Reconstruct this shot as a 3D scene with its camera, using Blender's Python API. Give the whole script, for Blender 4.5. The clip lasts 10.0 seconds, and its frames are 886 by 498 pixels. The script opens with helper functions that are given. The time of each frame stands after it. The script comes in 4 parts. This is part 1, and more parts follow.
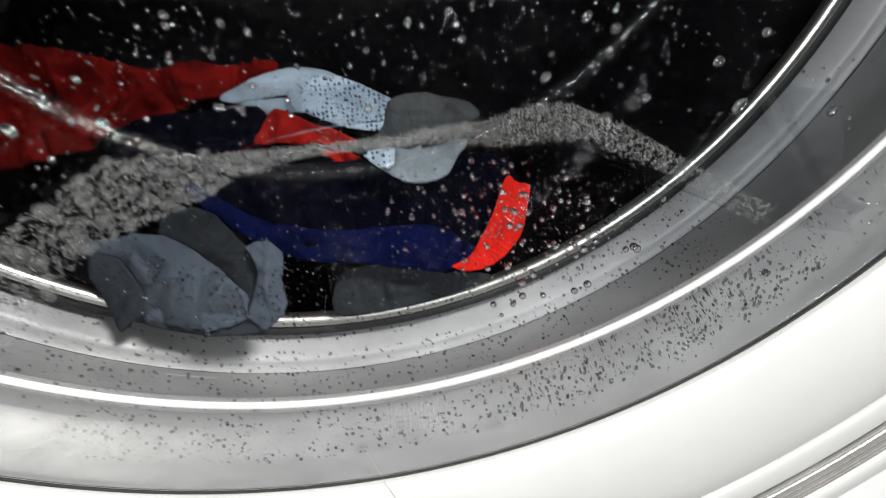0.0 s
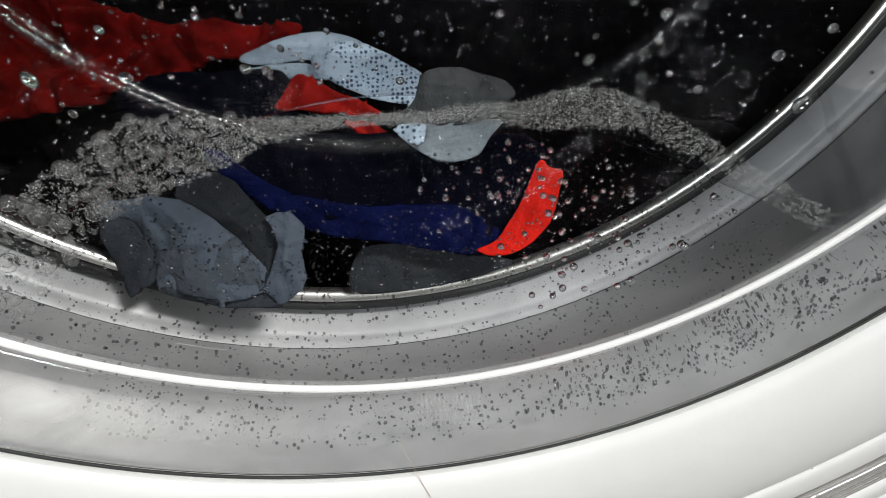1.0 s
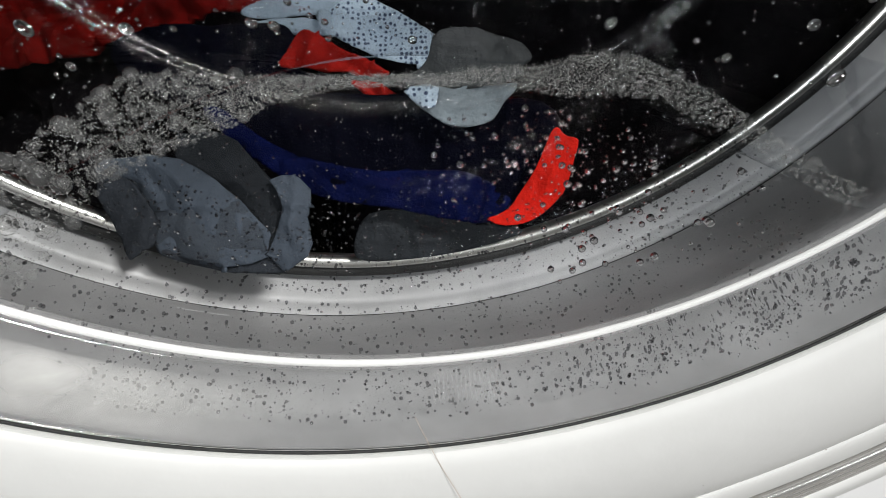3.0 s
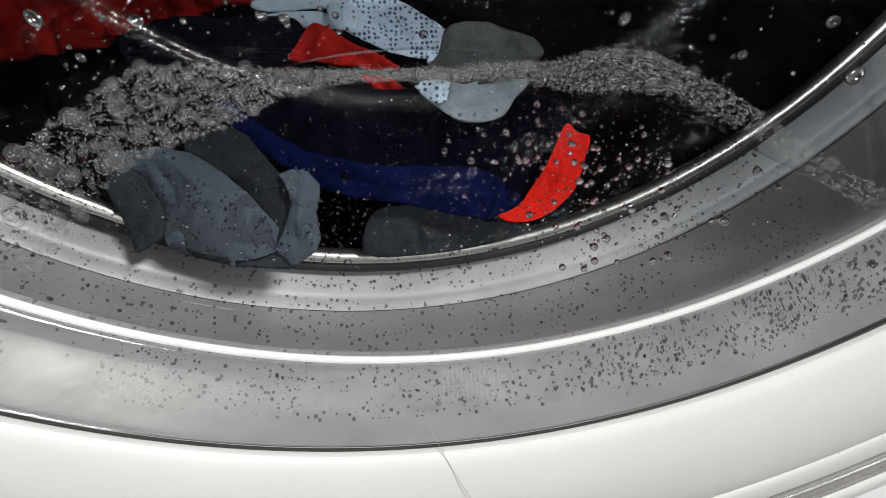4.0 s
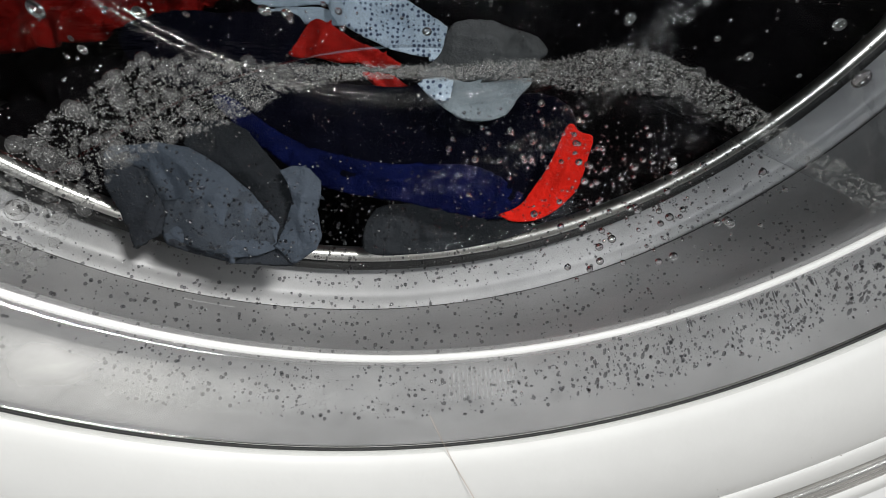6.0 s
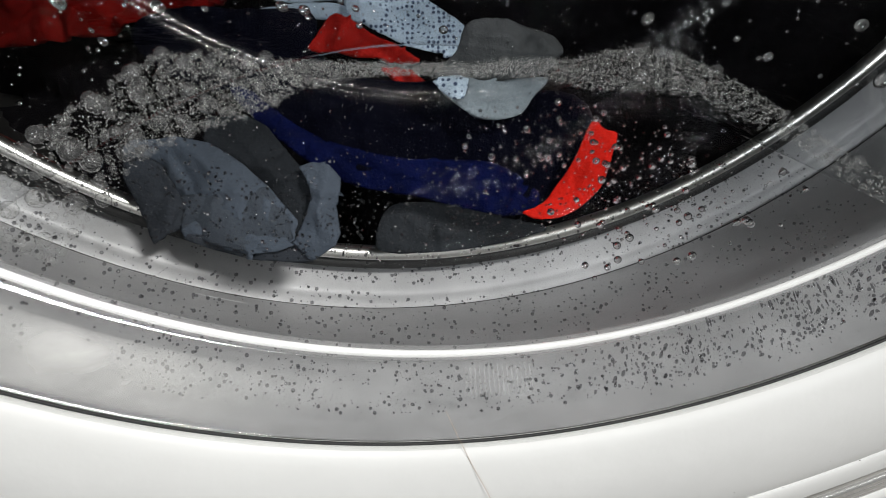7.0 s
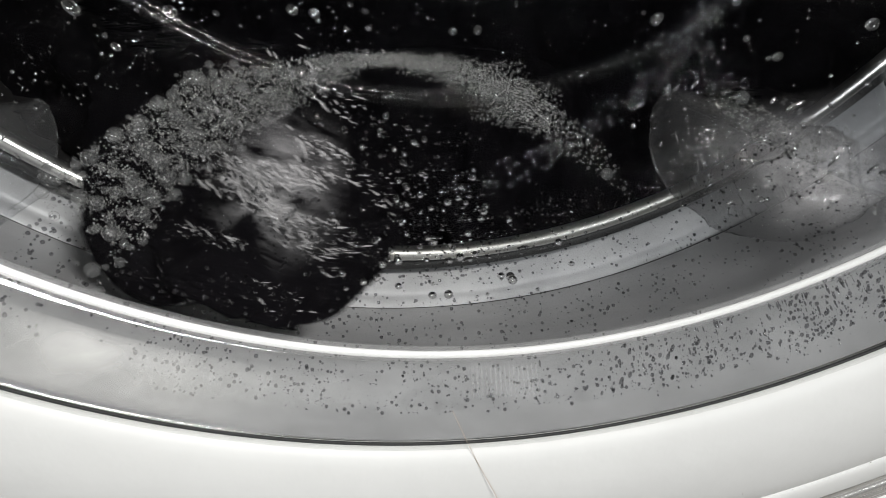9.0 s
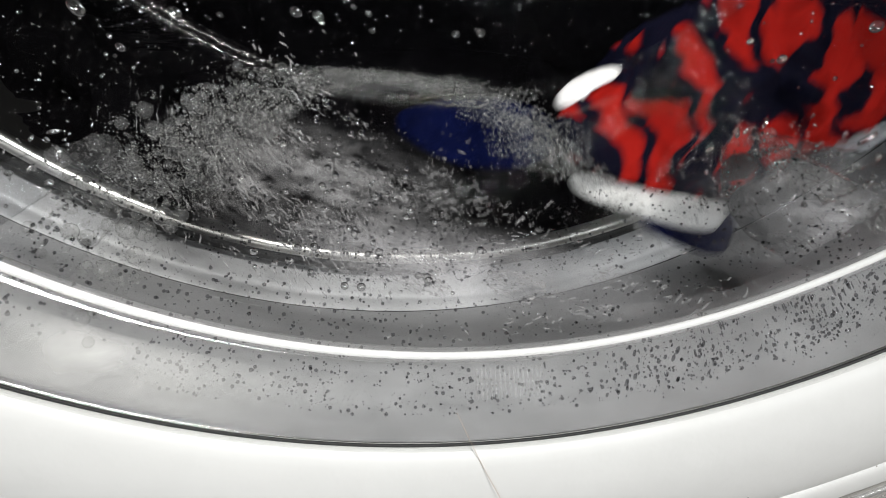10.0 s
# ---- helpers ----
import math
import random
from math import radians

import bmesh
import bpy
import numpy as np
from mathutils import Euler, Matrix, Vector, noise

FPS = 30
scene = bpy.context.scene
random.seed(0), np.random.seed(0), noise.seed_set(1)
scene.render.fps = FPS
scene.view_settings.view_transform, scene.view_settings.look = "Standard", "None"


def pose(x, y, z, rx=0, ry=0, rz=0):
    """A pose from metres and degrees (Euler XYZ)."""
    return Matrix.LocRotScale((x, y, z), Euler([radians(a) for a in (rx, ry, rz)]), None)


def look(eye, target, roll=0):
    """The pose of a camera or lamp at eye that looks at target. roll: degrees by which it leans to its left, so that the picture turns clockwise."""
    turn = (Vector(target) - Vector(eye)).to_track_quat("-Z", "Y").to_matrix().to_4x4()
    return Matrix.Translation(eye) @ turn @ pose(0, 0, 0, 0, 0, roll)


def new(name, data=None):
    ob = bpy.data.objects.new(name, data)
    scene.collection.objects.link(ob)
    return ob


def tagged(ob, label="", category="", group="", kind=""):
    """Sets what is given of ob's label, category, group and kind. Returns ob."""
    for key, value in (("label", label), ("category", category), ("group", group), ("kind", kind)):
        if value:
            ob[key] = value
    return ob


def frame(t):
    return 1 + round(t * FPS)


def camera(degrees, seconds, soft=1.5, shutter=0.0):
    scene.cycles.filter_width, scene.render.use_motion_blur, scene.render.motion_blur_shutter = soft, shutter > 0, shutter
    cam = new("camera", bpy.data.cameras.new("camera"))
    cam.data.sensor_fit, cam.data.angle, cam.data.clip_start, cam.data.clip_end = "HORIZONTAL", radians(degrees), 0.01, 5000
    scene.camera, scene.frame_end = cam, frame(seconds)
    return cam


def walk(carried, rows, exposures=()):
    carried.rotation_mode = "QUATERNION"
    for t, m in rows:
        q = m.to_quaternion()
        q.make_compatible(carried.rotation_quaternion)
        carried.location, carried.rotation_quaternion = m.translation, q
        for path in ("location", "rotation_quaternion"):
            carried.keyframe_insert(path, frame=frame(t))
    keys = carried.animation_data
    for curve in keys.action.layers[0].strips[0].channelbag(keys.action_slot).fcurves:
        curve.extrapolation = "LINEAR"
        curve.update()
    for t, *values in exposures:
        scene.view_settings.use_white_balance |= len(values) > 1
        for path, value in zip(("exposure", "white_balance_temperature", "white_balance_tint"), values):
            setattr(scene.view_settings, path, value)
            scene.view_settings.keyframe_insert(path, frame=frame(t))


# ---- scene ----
cam = camera(68.5, 10.0, soft=0.85, shutter=0.4)
walk(cam, [
    (0.0, pose(-0.0076, -0.1012, 0.4482, 60.41, 2.43, -11.35)),
    (0.5, pose(-0.0067, -0.0892, 0.4379, 57.86, -0.63, -13.01)),
    (1.0, pose(-0.0187, -0.0916, 0.4467, 58.25, -1.09, -10.45)),
    (1.5, pose(-0.0123, -0.0920, 0.4414, 59.30, 1.05, -11.60)),
    (2.0, pose(-0.0185, -0.0864, 0.4413, 56.51, -0.91, -10.23)),
    (3.3, pose(-0.0241, -0.0840, 0.4455, 54.72, -3.01, -10.15)),
    (3.5, pose(-0.0242, -0.0834, 0.4449, 54.51, -2.95, -9.66)),
    (4.0, pose(-0.0248, -0.0830, 0.4440, 54.58, -2.93, -9.71)),
    (4.5, pose(-0.0252, -0.0830, 0.4435, 54.62, -3.03, -9.57)),
    (5.0, pose(-0.0250, -0.0830, 0.4430, 54.71, -3.03, -9.63)),
    (6.5, pose(-0.0295, -0.0813, 0.4430, 54.50, -4.18, -9.92)),
    (7.0, pose(-0.0302, -0.0819, 0.4407, 54.94, -4.17, -9.11)),
    (7.5, pose(-0.0294, -0.0825, 0.4406, 55.04, -4.10, -9.25)),
    (8.0, pose(-0.0300, -0.0814, 0.4404, 54.62, -4.15, -8.64)),
    (8.5, pose(-0.0291, -0.0818, 0.4407, 54.60, -3.82, -8.31)),
    (9.0, pose(-0.0290, -0.0826, 0.4419, 54.77, -3.43, -8.17)),
    (9.5, pose(-0.0290, -0.0816, 0.4417, 54.60, -3.38, -7.89)),
    (10.0, pose(-0.0299, -0.0827, 0.4406, 55.31, -3.55, -8.10)),
], [(0.0, 0.36), (0.5, 0.06), (1.0, 0.12), (2.0, 0.10), (3.5, 0.0), (9.0, 0.0), (10.0, 0.1)])

# ---------------------------------------------------------------- light
AX = 0.50          # height of the drum's axis over the floor
WATER = -0.1250    # water level, from the axis

world = bpy.data.worlds.new("room_world")
world.use_nodes = True
world.node_tree.nodes["Background"].inputs[0].default_value = (0.75, 0.8, 0.85, 1)
world.node_tree.nodes["Background"].inputs[1].default_value = 0.02
scene.world = world


def area_lamp(name, eye, target, sx, sy, watts, colour):
    d = bpy.data.lights.new(name, "AREA")
    d.shape, d.size, d.size_y, d.energy, d.color = "RECTANGLE", sx, sy, watts, colour
    ob = new(name, d)
    ob.matrix_world = look(eye, target)
    return ob


area_lamp("ceiling_light", (0.94, -1.12, 2.08), (0.0, 0.05, 0.42), 0.50, 0.30, 52, (1.0, 0.985, 0.97))
# added soft fill from the left for the right gasket; no window there
area_lamp("fill_light", (-0.75, -2.0, 1.45), (0.05, 0.1, 0.42), 1.1, 0.9, 36, (0.94, 0.97, 1.0))


# ---------------------------------------------------------------- materials
def material(name, colour, rough=0.5, metal=0.0, vary=0.15, scale=40.0, bump=0.0, bump_scale=200.0, coat=0.0, fine=None):
    m = bpy.data.materials.new(name)
    m.use_nodes = True
    nt = m.node_tree
    b = nt.nodes["Principled BSDF"]
    tc = nt.nodes.new("ShaderNodeTexCoord")
    n1 = nt.nodes.new("ShaderNodeTexNoise")
    n1.inputs["Scale"].default_value, n1.inputs["Detail"].default_value = scale, 6
    n2 = nt.nodes.new("ShaderNodeTexNoise")
    n2.inputs["Scale"].default_value, n2.inputs["Detail"].default_value = scale * 9, 3
    nt.links.new(tc.outputs["Object"], n1.inputs["Vector"])
    nt.links.new(tc.outputs["Object"], n2.inputs["Vector"])
    add = nt.nodes.new("ShaderNodeMath")
    add.operation = "MULTIPLY_ADD"
    add.inputs[1].default_value = 0.35
    nt.links.new(n2.outputs["Fac"], add.inputs[0])
    nt.links.new(n1.outputs["Fac"], add.inputs[2])
    ramp = nt.nodes.new("ShaderNodeMapRange")
    ramp.inputs["From Min"].default_value, ramp.inputs["From Max"].default_value = 0.4, 0.95
    ramp.inputs["To Min"].default_value, ramp.inputs["To Max"].default_value = 1 - vary, 1 + vary
    nt.links.new(add.outputs[0], ramp.inputs["Value"])
    mul = nt.nodes.new("ShaderNodeVectorMath")
    mul.operation = "SCALE"
    mul.inputs[0].default_value = colour
    nt.links.new(ramp.outputs[0], mul.inputs["Scale"])
    nt.links.new(mul.outputs[0], b.inputs["Base Color"])
    b.inputs["Roughness"].default_value, b.inputs["Metallic"].default_value = rough, metal
    b.inputs["Coat Weight"].default_value = coat
    if bump:
        n3 = nt.nodes.new("ShaderNodeTexNoise")
        n3.inputs["Scale"].default_value, n3.inputs["Detail"].default_value = bump_scale, 4
        nt.links.new(tc.outputs["Object"], n3.inputs["Vector"])
        bp = nt.nodes.new("ShaderNodeBump")
        bp.inputs["Strength"].default_value, bp.inputs["Distance"].default_value = bump, 0.001
        nt.links.new(n3.outputs["Fac"], bp.inputs["Height"])
        nt.links.new(bp.outputs[0], b.inputs["Normal"])
    return m


def clear(name, ior, tint=(1, 1, 1), rough=0.02, gloss=1.0, bump=0.0, bump_scale=60.0, body=0.0, body_colour=(0.8, 0.8, 0.8), power=5):
    """Clear thin stuff: light passes straight, the surface mirrors by Fresnel; body adds a little milky diffuse."""
    m = bpy.data.materials.new(name)
    m.use_nodes = True
    nt = m.node_tree
    nt.nodes.remove(nt.nodes["Principled BSDF"])
    out = nt.nodes["Material Output"]
    tr = nt.nodes.new("ShaderNodeBsdfTransparent")
    tr.inputs[0].default_value = (*tint, 1)
    gl = nt.nodes.new("ShaderNodeBsdfGlossy")
    gl.inputs["Roughness"].default_value = rough
    fr = nt.nodes.new("ShaderNodeLayerWeight")
    fr.inputs["Blend"].default_value = 0.5
    pw = nt.nodes.new("ShaderNodeMath")
    pw.operation = "POWER"
    pw.inputs[1].default_value = power
    f0 = ((ior - 1) / (ior + 1)) ** 2
    sc = nt.nodes.new("ShaderNodeMath")
    sc.operation = "MULTIPLY_ADD"
    sc.inputs[1].default_value, sc.inputs[2].default_value = 1 - f0, f0
    nt.links.new(fr.outputs["Facing"], pw.inputs[0])
    nt.links.new(pw.outputs[0], sc.inputs[0])
    mx = nt.nodes.new("ShaderNodeMixShader")
    k = nt.nodes.new("ShaderNodeMath")
    k.operation = "MULTIPLY"
    k.inputs[1].default_value = gloss
    nt.links.new(sc.outputs[0], k.inputs[0])
    nt.links.new(k.outputs[0], mx.inputs[0])
    last = tr
    if body:
        df = nt.nodes.new("ShaderNodeBsdfDiffuse")
        df.inputs[0].default_value = (*body_colour, 1)
        m2 = nt.nodes.new("ShaderNodeMixShader")
        m2.inputs[0].default_value = body
        nt.links.new(tr.outputs[0], m2.inputs[1])
        nt.links.new(df.outputs[0], m2.inputs[2])
        last = m2
    nt.links.new(last.outputs[0], mx.inputs[1])
    nt.links.new(gl.outputs[0], mx.inputs[2])
    nt.links.new(mx.outputs[0], out.inputs["Surface"])
    if bump:
        tc = nt.nodes.new("ShaderNodeTexCoord")
        n3 = nt.nodes.new("ShaderNodeTexNoise")
        n3.inputs["Scale"].default_value, n3.inputs["Detail"].default_value = bump_scale, 3
        nt.links.new(tc.outputs["Object"], n3.inputs["Vector"])
        bp = nt.nodes.new("ShaderNodeBump")
        bp.inputs["Strength"].default_value, bp.inputs["Distance"].default_value = bump, 0.002
        nt.links.new(n3.outputs["Fac"], bp.inputs["Height"])
        nt.links.new(bp.outputs[0], gl.inputs["Normal"])
        nt.links.new(bp.outputs[0], fr.inputs["Normal"])
    return m


def refracting(name, ior, shine=0.06, rough=0.02, gleam=0.08):
    m = bpy.data.materials.new(name)
    m.use_nodes = True
    nt = m.node_tree
    nt.nodes.remove(nt.nodes["Principled BSDF"])
    g = nt.nodes.new("ShaderNodeBsdfGlass")
    g.inputs["IOR"].default_value, g.inputs["Roughness"].default_value = ior, rough
    gl = nt.nodes.new("ShaderNodeBsdfGlossy")
    gl.inputs["Roughness"].default_value = gleam
    mx = nt.nodes.new("ShaderNodeMixShader")
    mx.inputs[0].default_value = shine
    nt.links.new(g.outputs[0], mx.inputs[1])
    nt.links.new(gl.outputs[0], mx.inputs[2])
    nt.links.new(mx.outputs[0], nt.nodes["Material Output"].inputs["Surface"])
    return m


M_GLASS = clear("door_glass", 1.5, (0.97, 0.975, 0.97), 0.03, 1.0)
# milky white bodies that paint the bend's highlight: core, then halo
M_BEND_HIGHLIGHT = clear("bend_highlight", 1.5, (0.95, 0.95, 0.95), 0.12, 3.0, body=0.50, body_colour=(0.92, 0.92, 0.9))
M_BEND_HALO = clear("bend_halo", 1.5, (0.99, 0.99, 0.99), 0.3, 1.5, body=0.06, body_colour=(0.92, 0.92, 0.9))
M_NOSE = clear("glass_edge", 1.6, (0.995, 0.995, 0.995), 0.10, 0.6, bump=0.3, bump_scale=400, power=40)
M_MARK = clear("moulded_glass", 1.5, (0.90, 0.90, 0.90), 0.3, 0.5, body=0.05)
M_WATER = clear("water", 1.33, (0.93, 0.94, 0.95), 0.02, 1.0, bump=0.25, bump_scale=45)
M_BUBBLE = refracting("air_bubble", 0.76, 0.06, 0.04, 0.14)
M_FOAM = clear("soap_foam", 1.15, (0.96, 0.96, 0.95), 0.28, 0.85, body=0.17, body_colour=(0.88, 0.88, 0.86), power=2.0)
M_DROP = refracting("water_drop", 1.33, 0.26, 0.0, 0.07)
M_RING = material("white_plastic", (0.62, 0.62, 0.60), 0.46, 0, 0.05, 14, 0.08, 300)
M_PANEL = material("white_enamel", (0.82, 0.82, 0.81), 0.3, 0, 0.03, 8)
M_TRIM = material("silver_trim", (0.72, 0.71, 0.68), 0.22, 0.8, 0.12, 60)
# for the real glass joint, and for shade painted as dark rings
M_SEAM_SHADE = material("dark_joint_and_shade", (0.018, 0.018, 0.018), 0.7, 0, 0.2, 90)
M_JOINT = material("grey_joint", (0.10, 0.10, 0.10), 0.6, 0, 0.2, 90)
M_SPOT = clear("trapped_bubble", 1.3, (0.66, 0.66, 0.67), 0.10, 1.2, power=3)
M_RUBBER = material("grey_rubber", (0.46, 0.46, 0.467), 0.40, 0, 0.22, 26, 0.25, 160)
M_STEEL = material("stainless_steel", (0.70, 0.69, 0.66), 0.30, 1.0, 0.1, 30, 0.08, 250)
M_DRUM = material("drum_steel", (0.32, 0.31, 0.30), 0.38, 1.0, 0.15, 30, 0.1, 200)


# ---------------------------------------------------------------- mesh helpers
def finish(name, bm_or_mesh, mat, parent=None, label="", smooth=True):
    if isinstance(bm_or_mesh, bmesh.types.BMesh):
        me = bpy.data.meshes.new(name)
        bm_or_mesh.to_mesh(me)
        bm_or_mesh.free()
    else:
        me = bm_or_mesh
    if smooth:
        me.polygons.foreach_set("use_smooth", [True] * len(me.polygons))
    if mat:
        me.materials.append(mat)
    ob = new(name, me)
    if parent:
        ob.parent = parent
    if label:
        ob["label"] = label
    return ob


def from_arrays(name, verts, faces):
    me = bpy.data.meshes.new(name)
    me.from_pydata([tuple(v) for v in verts], [], [tuple(f) for f in faces])
    me.update()
    return me


def lathe(name, profile, n=240, closed=False):
    """Turns a profile of (radius, depth) round the drum's axis (y)."""
    p = np.array(profile, float)
    a = np.linspace(0, 2 * np.pi, n, endpoint=False)
    k = len(p)
    v = np.stack([np.outer(np.cos(a), p[:, 0]), np.tile(p[:, 1], (n, 1)), np.outer(np.sin(a), p[:, 0])], 2).reshape(-1, 3)
    f = []
    for i in range(n):
        j = (i + 1) % n
        for q in range(k if closed else k - 1):
            r = (q + 1) % k
            f.append((i * k + q, j * k + q, j * k + r, i * k + r))
    return from_arrays(name, v, f)


def smooth_profile(pts, times=2):
    """Rounds the corners of an open profile."""
    p = np.array(pts, float)
    for _ in range(times):
        q = [p[0]]
        for a, b in zip(p[:-1], p[1:]):
            q += [a * 0.75 + b * 0.25, a * 0.25 + b * 0.75]
        p = np.array(q + [p[-1]])
    return p


def ring_profile(r, y, rad, n=14, flat=1.0):
    a = np.linspace(0, 2 * np.pi, n, endpoint=False)
    return [(r + rad * np.cos(t), y + rad * flat * np.sin(t)) for t in a]


# ---------------------------------------------------------------- the bowl of the door
R_EDGE, R_BEND, Y_BEND = 0.165, 0.1531, 0.0121


def dome(r):
    return Y_BEND - 1.293 * (R_BEND ** 2 - r ** 2) + 365.1 * (R_BEND ** 4 - r ** 4)


def bowl(r):
    """Depth of the bowl's face at radius r."""
    if r >= R_BEND:
        return Y_BEND * (R_EDGE - r) / (R_EDGE - R_BEND)
    return dome(r)


# ---------------------------------------------------------------- the washing machine
machine = tagged(new("washing_machine"), "white front-loading washing machine with a round glass door", "washing machine")


def raised(ob):
    ob.location.z = AX
    return ob


def build_machine():
    # front panel with its round opening
    n = 256
    v, f = [], []
    for i in range(n):
        t = 2 * math.pi * i / n
        c, s = math.cos(t), math.sin(t)
        k = 0.30 / max(abs(c), abs(s))
        zz = k * s
        zz = zz * (0.50 / 0.30) if zz < 0 else zz * (0.35 / 0.30)
        for y in (0.012, 0.030):
            v += [(0.258 * c, y, AX + 0.258 * s), (k * c, y, AX + zz)]
    for i in range(n):
        j = (i + 1) % n
        f += [(4 * i, 4 * i + 1, 4 * j + 1, 4 * j), (4 * i + 2, 4 * j + 2, 4 * j + 3, 4 * i + 3), (4 * i, 4 * j, 4 * j + 2, 4 * i + 2), (4 * i + 1, 4 * i + 3, 4 * j + 3, 4 * j + 1)]
    finish("front_panel", from_arrays("front_panel", v, f), M_PANEL, machine, smooth=False)
    for name, lo, hi in (("side_panel", (-0.3, 0.031, 0.0), (-0.285, 0.60, 0.849)), ("side_panel", (0.285, 0.031, 0.0), (0.3, 0.60, 0.849)),
                         ("back_panel", (-0.284, 0.585, 0.0), (0.284, 0.60, 0.849)), ("top_panel", (-0.3, 0.012, 0.851), (0.3, 0.61, 0.88)),
                         ("bottom_panel", (-0.284, 0.031, 0.02), (0.284, 0.584, 0.04))):
        finish(name, box(lo, hi, 0.003), M_PANEL, machine, smooth=False)
    # door ring, its joint and the ribbed trim
    ring = smooth_profile([(0.1664, 0.0012), (0.1664, -0.0008), (0.169, -0.0035), (0.180, -0.0062), (0.196, -0.0050), (0.208, -0.0005), (0.2118, 0.0022), (0.2120, 0.010)])
    door = raised(finish("door_ring", lathe("door_ring", ring), M_RING, machine, "glossy white plastic door ring"))
    finish("ring_joint", lathe("ring_joint", [(0.2119, 0.0060), (0.2128, 0.0042), (0.2140, 0.0060)], 240), M_JOINT, door, "thin dark joint")
    finish("ring_lip", lathe("ring_lip", smooth_profile([(0.2139, 0.0100), (0.2141, 0.0034), (0.2152, 0.0020), (0.2205, 0.0022), (0.2262, 0.0036), (0.2270, 0.0100)])), M_RING, door, "narrow white lip outside the joint")
    for r, y in ((0.2291, 0.0042), (0.2329, 0.0050), (0.2367, 0.0062), (0.2405, 0.0076)):
        finish("trim_rib", lathe("trim_rib", ring_profile(r, y, 0.0019, 12), 240, True), M_TRIM, door, "polished silver rib")
    finish("outer_ring", lathe("outer_ring", smooth_profile([(0.2426, 0.0120), (0.2431, 0.0066), (0.2465, 0.0056), (0.2550, 0.0082), (0.2610, 0.0118)])), M_RING, door)
    finish("glass_joint", lathe("glass_joint", ring_profile(0.16590, 0.0002, 0.00034, 10), 240, True), M_SEAM_SHADE, door, "thin dark rubber joint")
    # glass
    rs = [0.1662, 0.1645, 0.162, 0.159, 0.156]
    prof = [(r, bowl(r)) for r in rs]
    prof += [(0.1541, 0.0108), (0.1531, 0.0124)]
    prof += [(r, dome(r)) for r in (0.1525, 0.1515, 0.150, 0.148, 0.145, 0.142, 0.139, 0.135, 0.131, 0.127, 0.122, 0.117, 0.112, 0.106, 0.10, 0.09, 0.08, 0.065, 0.05, 0.03, 0.012, 0.001)]
    inner = np.array(prof)
    d = np.gradient(inner, axis=0)
    nrm = np.stack([-d[:, 1], d[:, 0]], 1)
    nrm /= np.linalg.norm(nrm, axis=1)[:, None] + 1e-9
    side = np.where((nrm[:, 1] < 0)[:, None], -nrm, nrm)
    outer = inner + side * 0.0035
    thin = np.clip((0.150 - inner[:, :1]) / 0.012, 0.10, 1.0)   # the pane thins out towards its rim
    outer = inner + (outer - inner) * thin
    outer[:, 0] = np.maximum(outer[:, 0], 0.0008)
    glass = raised(finish("door_glass", lathe("door_glass", np.concatenate([inner, outer[::-1]]), 200, True), M_GLASS, machine, "clear domed door glass"))
    # highlight line along the bend, painted with two pale rings
    bevel = finish("bend_highlight", lathe("bend_highlight", ring_profile(R_BEND - 0.0006, Y_BEND - 0.0004, 0.00085, 16), 240, True), M_BEND_HIGHLIGHT, glass, "pale ring painting the highlight on the bend of the glass")
    fillet = finish("bend_halo", lathe("bend_halo", ring_profile(R_BEND - 0.0006, Y_BEND - 0.0002, 0.0017, 18), 240, True), M_BEND_HALO, glass, "faint milky ring painting the soft halo of the highlight")
    bend = finish("inner_bend", lathe("inner_bend", ring_profile(0.1318, dome(0.1318) + 0.0016, 0.0030, 24), 240, True), M_NOSE, glass, "rounded inner edge of the glass")
    for ob in (glass, bevel, fillet, bend):
        ob.visible_shadow = False
    # moulded mark on the rim of the glass: rows of fine upright bars, too small to read
    for row, (q0, q1) in enumerate(((0.1550, 0.1568), (0.1572, 0.1590))):
        for k in range(15):
            a = -math.pi / 2 - 0.024 + 0.0062 * k
            w = 0.00012 + 0.0001 * ((k * 7 + row * 3) % 4) / 3
            t = np.array((-math.sin(a), 0, math.cos(a)))
            c0, c1 = (np.array((q * math.cos(a), bowl(q) - 0.0002, q * math.sin(a))) for q in (q0, q1))
            up = np.array((0, -0.00016, -0.00008))
            v = [c0 - t * w, c0 + t * w, c1 + t * w, c1 - t * w]
            v += [p + up for p in v]
            finish("mark_bar", from_arrays("mark_bar", v, [(0, 1, 2, 3), (4, 5, 6, 7), (0, 1, 5, 4), (1, 2, 6, 5), (2, 3, 7, 6), (3, 0, 4, 7)]), M_MARK, glass, smooth=False)
    # rubber bellows
    gas = smooth_profile([(0.1664, 0.0014), (0.1688, 0.0100), (0.1702, 0.0215), (0.1730, 0.0330), (0.1850, 0.0490), (0.2010, 0.074), (0.2110, 0.094), (0.2142, 0.0985)], 2)
    gas2 = smooth_profile([(0.2142, 0.0985), (0.2185, 0.0995), (0.2150, 0.1035), (0.2120, 0.104), (0.2095, 0.109), (0.2080, 0.120), (0.212, 0.128)], 2)
    gasket = raised(finish("door_gasket", lathe("door_gasket", np.concatenate([gas, gas2[1:]]), 240), M_RUBBER, machine, "grey rubber door bellows, wet"))
    # shade in the crease, painted as a thin near-black ring
    finish("crease_shade", lathe("crease_shade", ring_profile(0.2147, 0.0984, 0.0007, 10), 240, True), M_SEAM_SHADE, gasket, "dark line painting the shade between two folds")
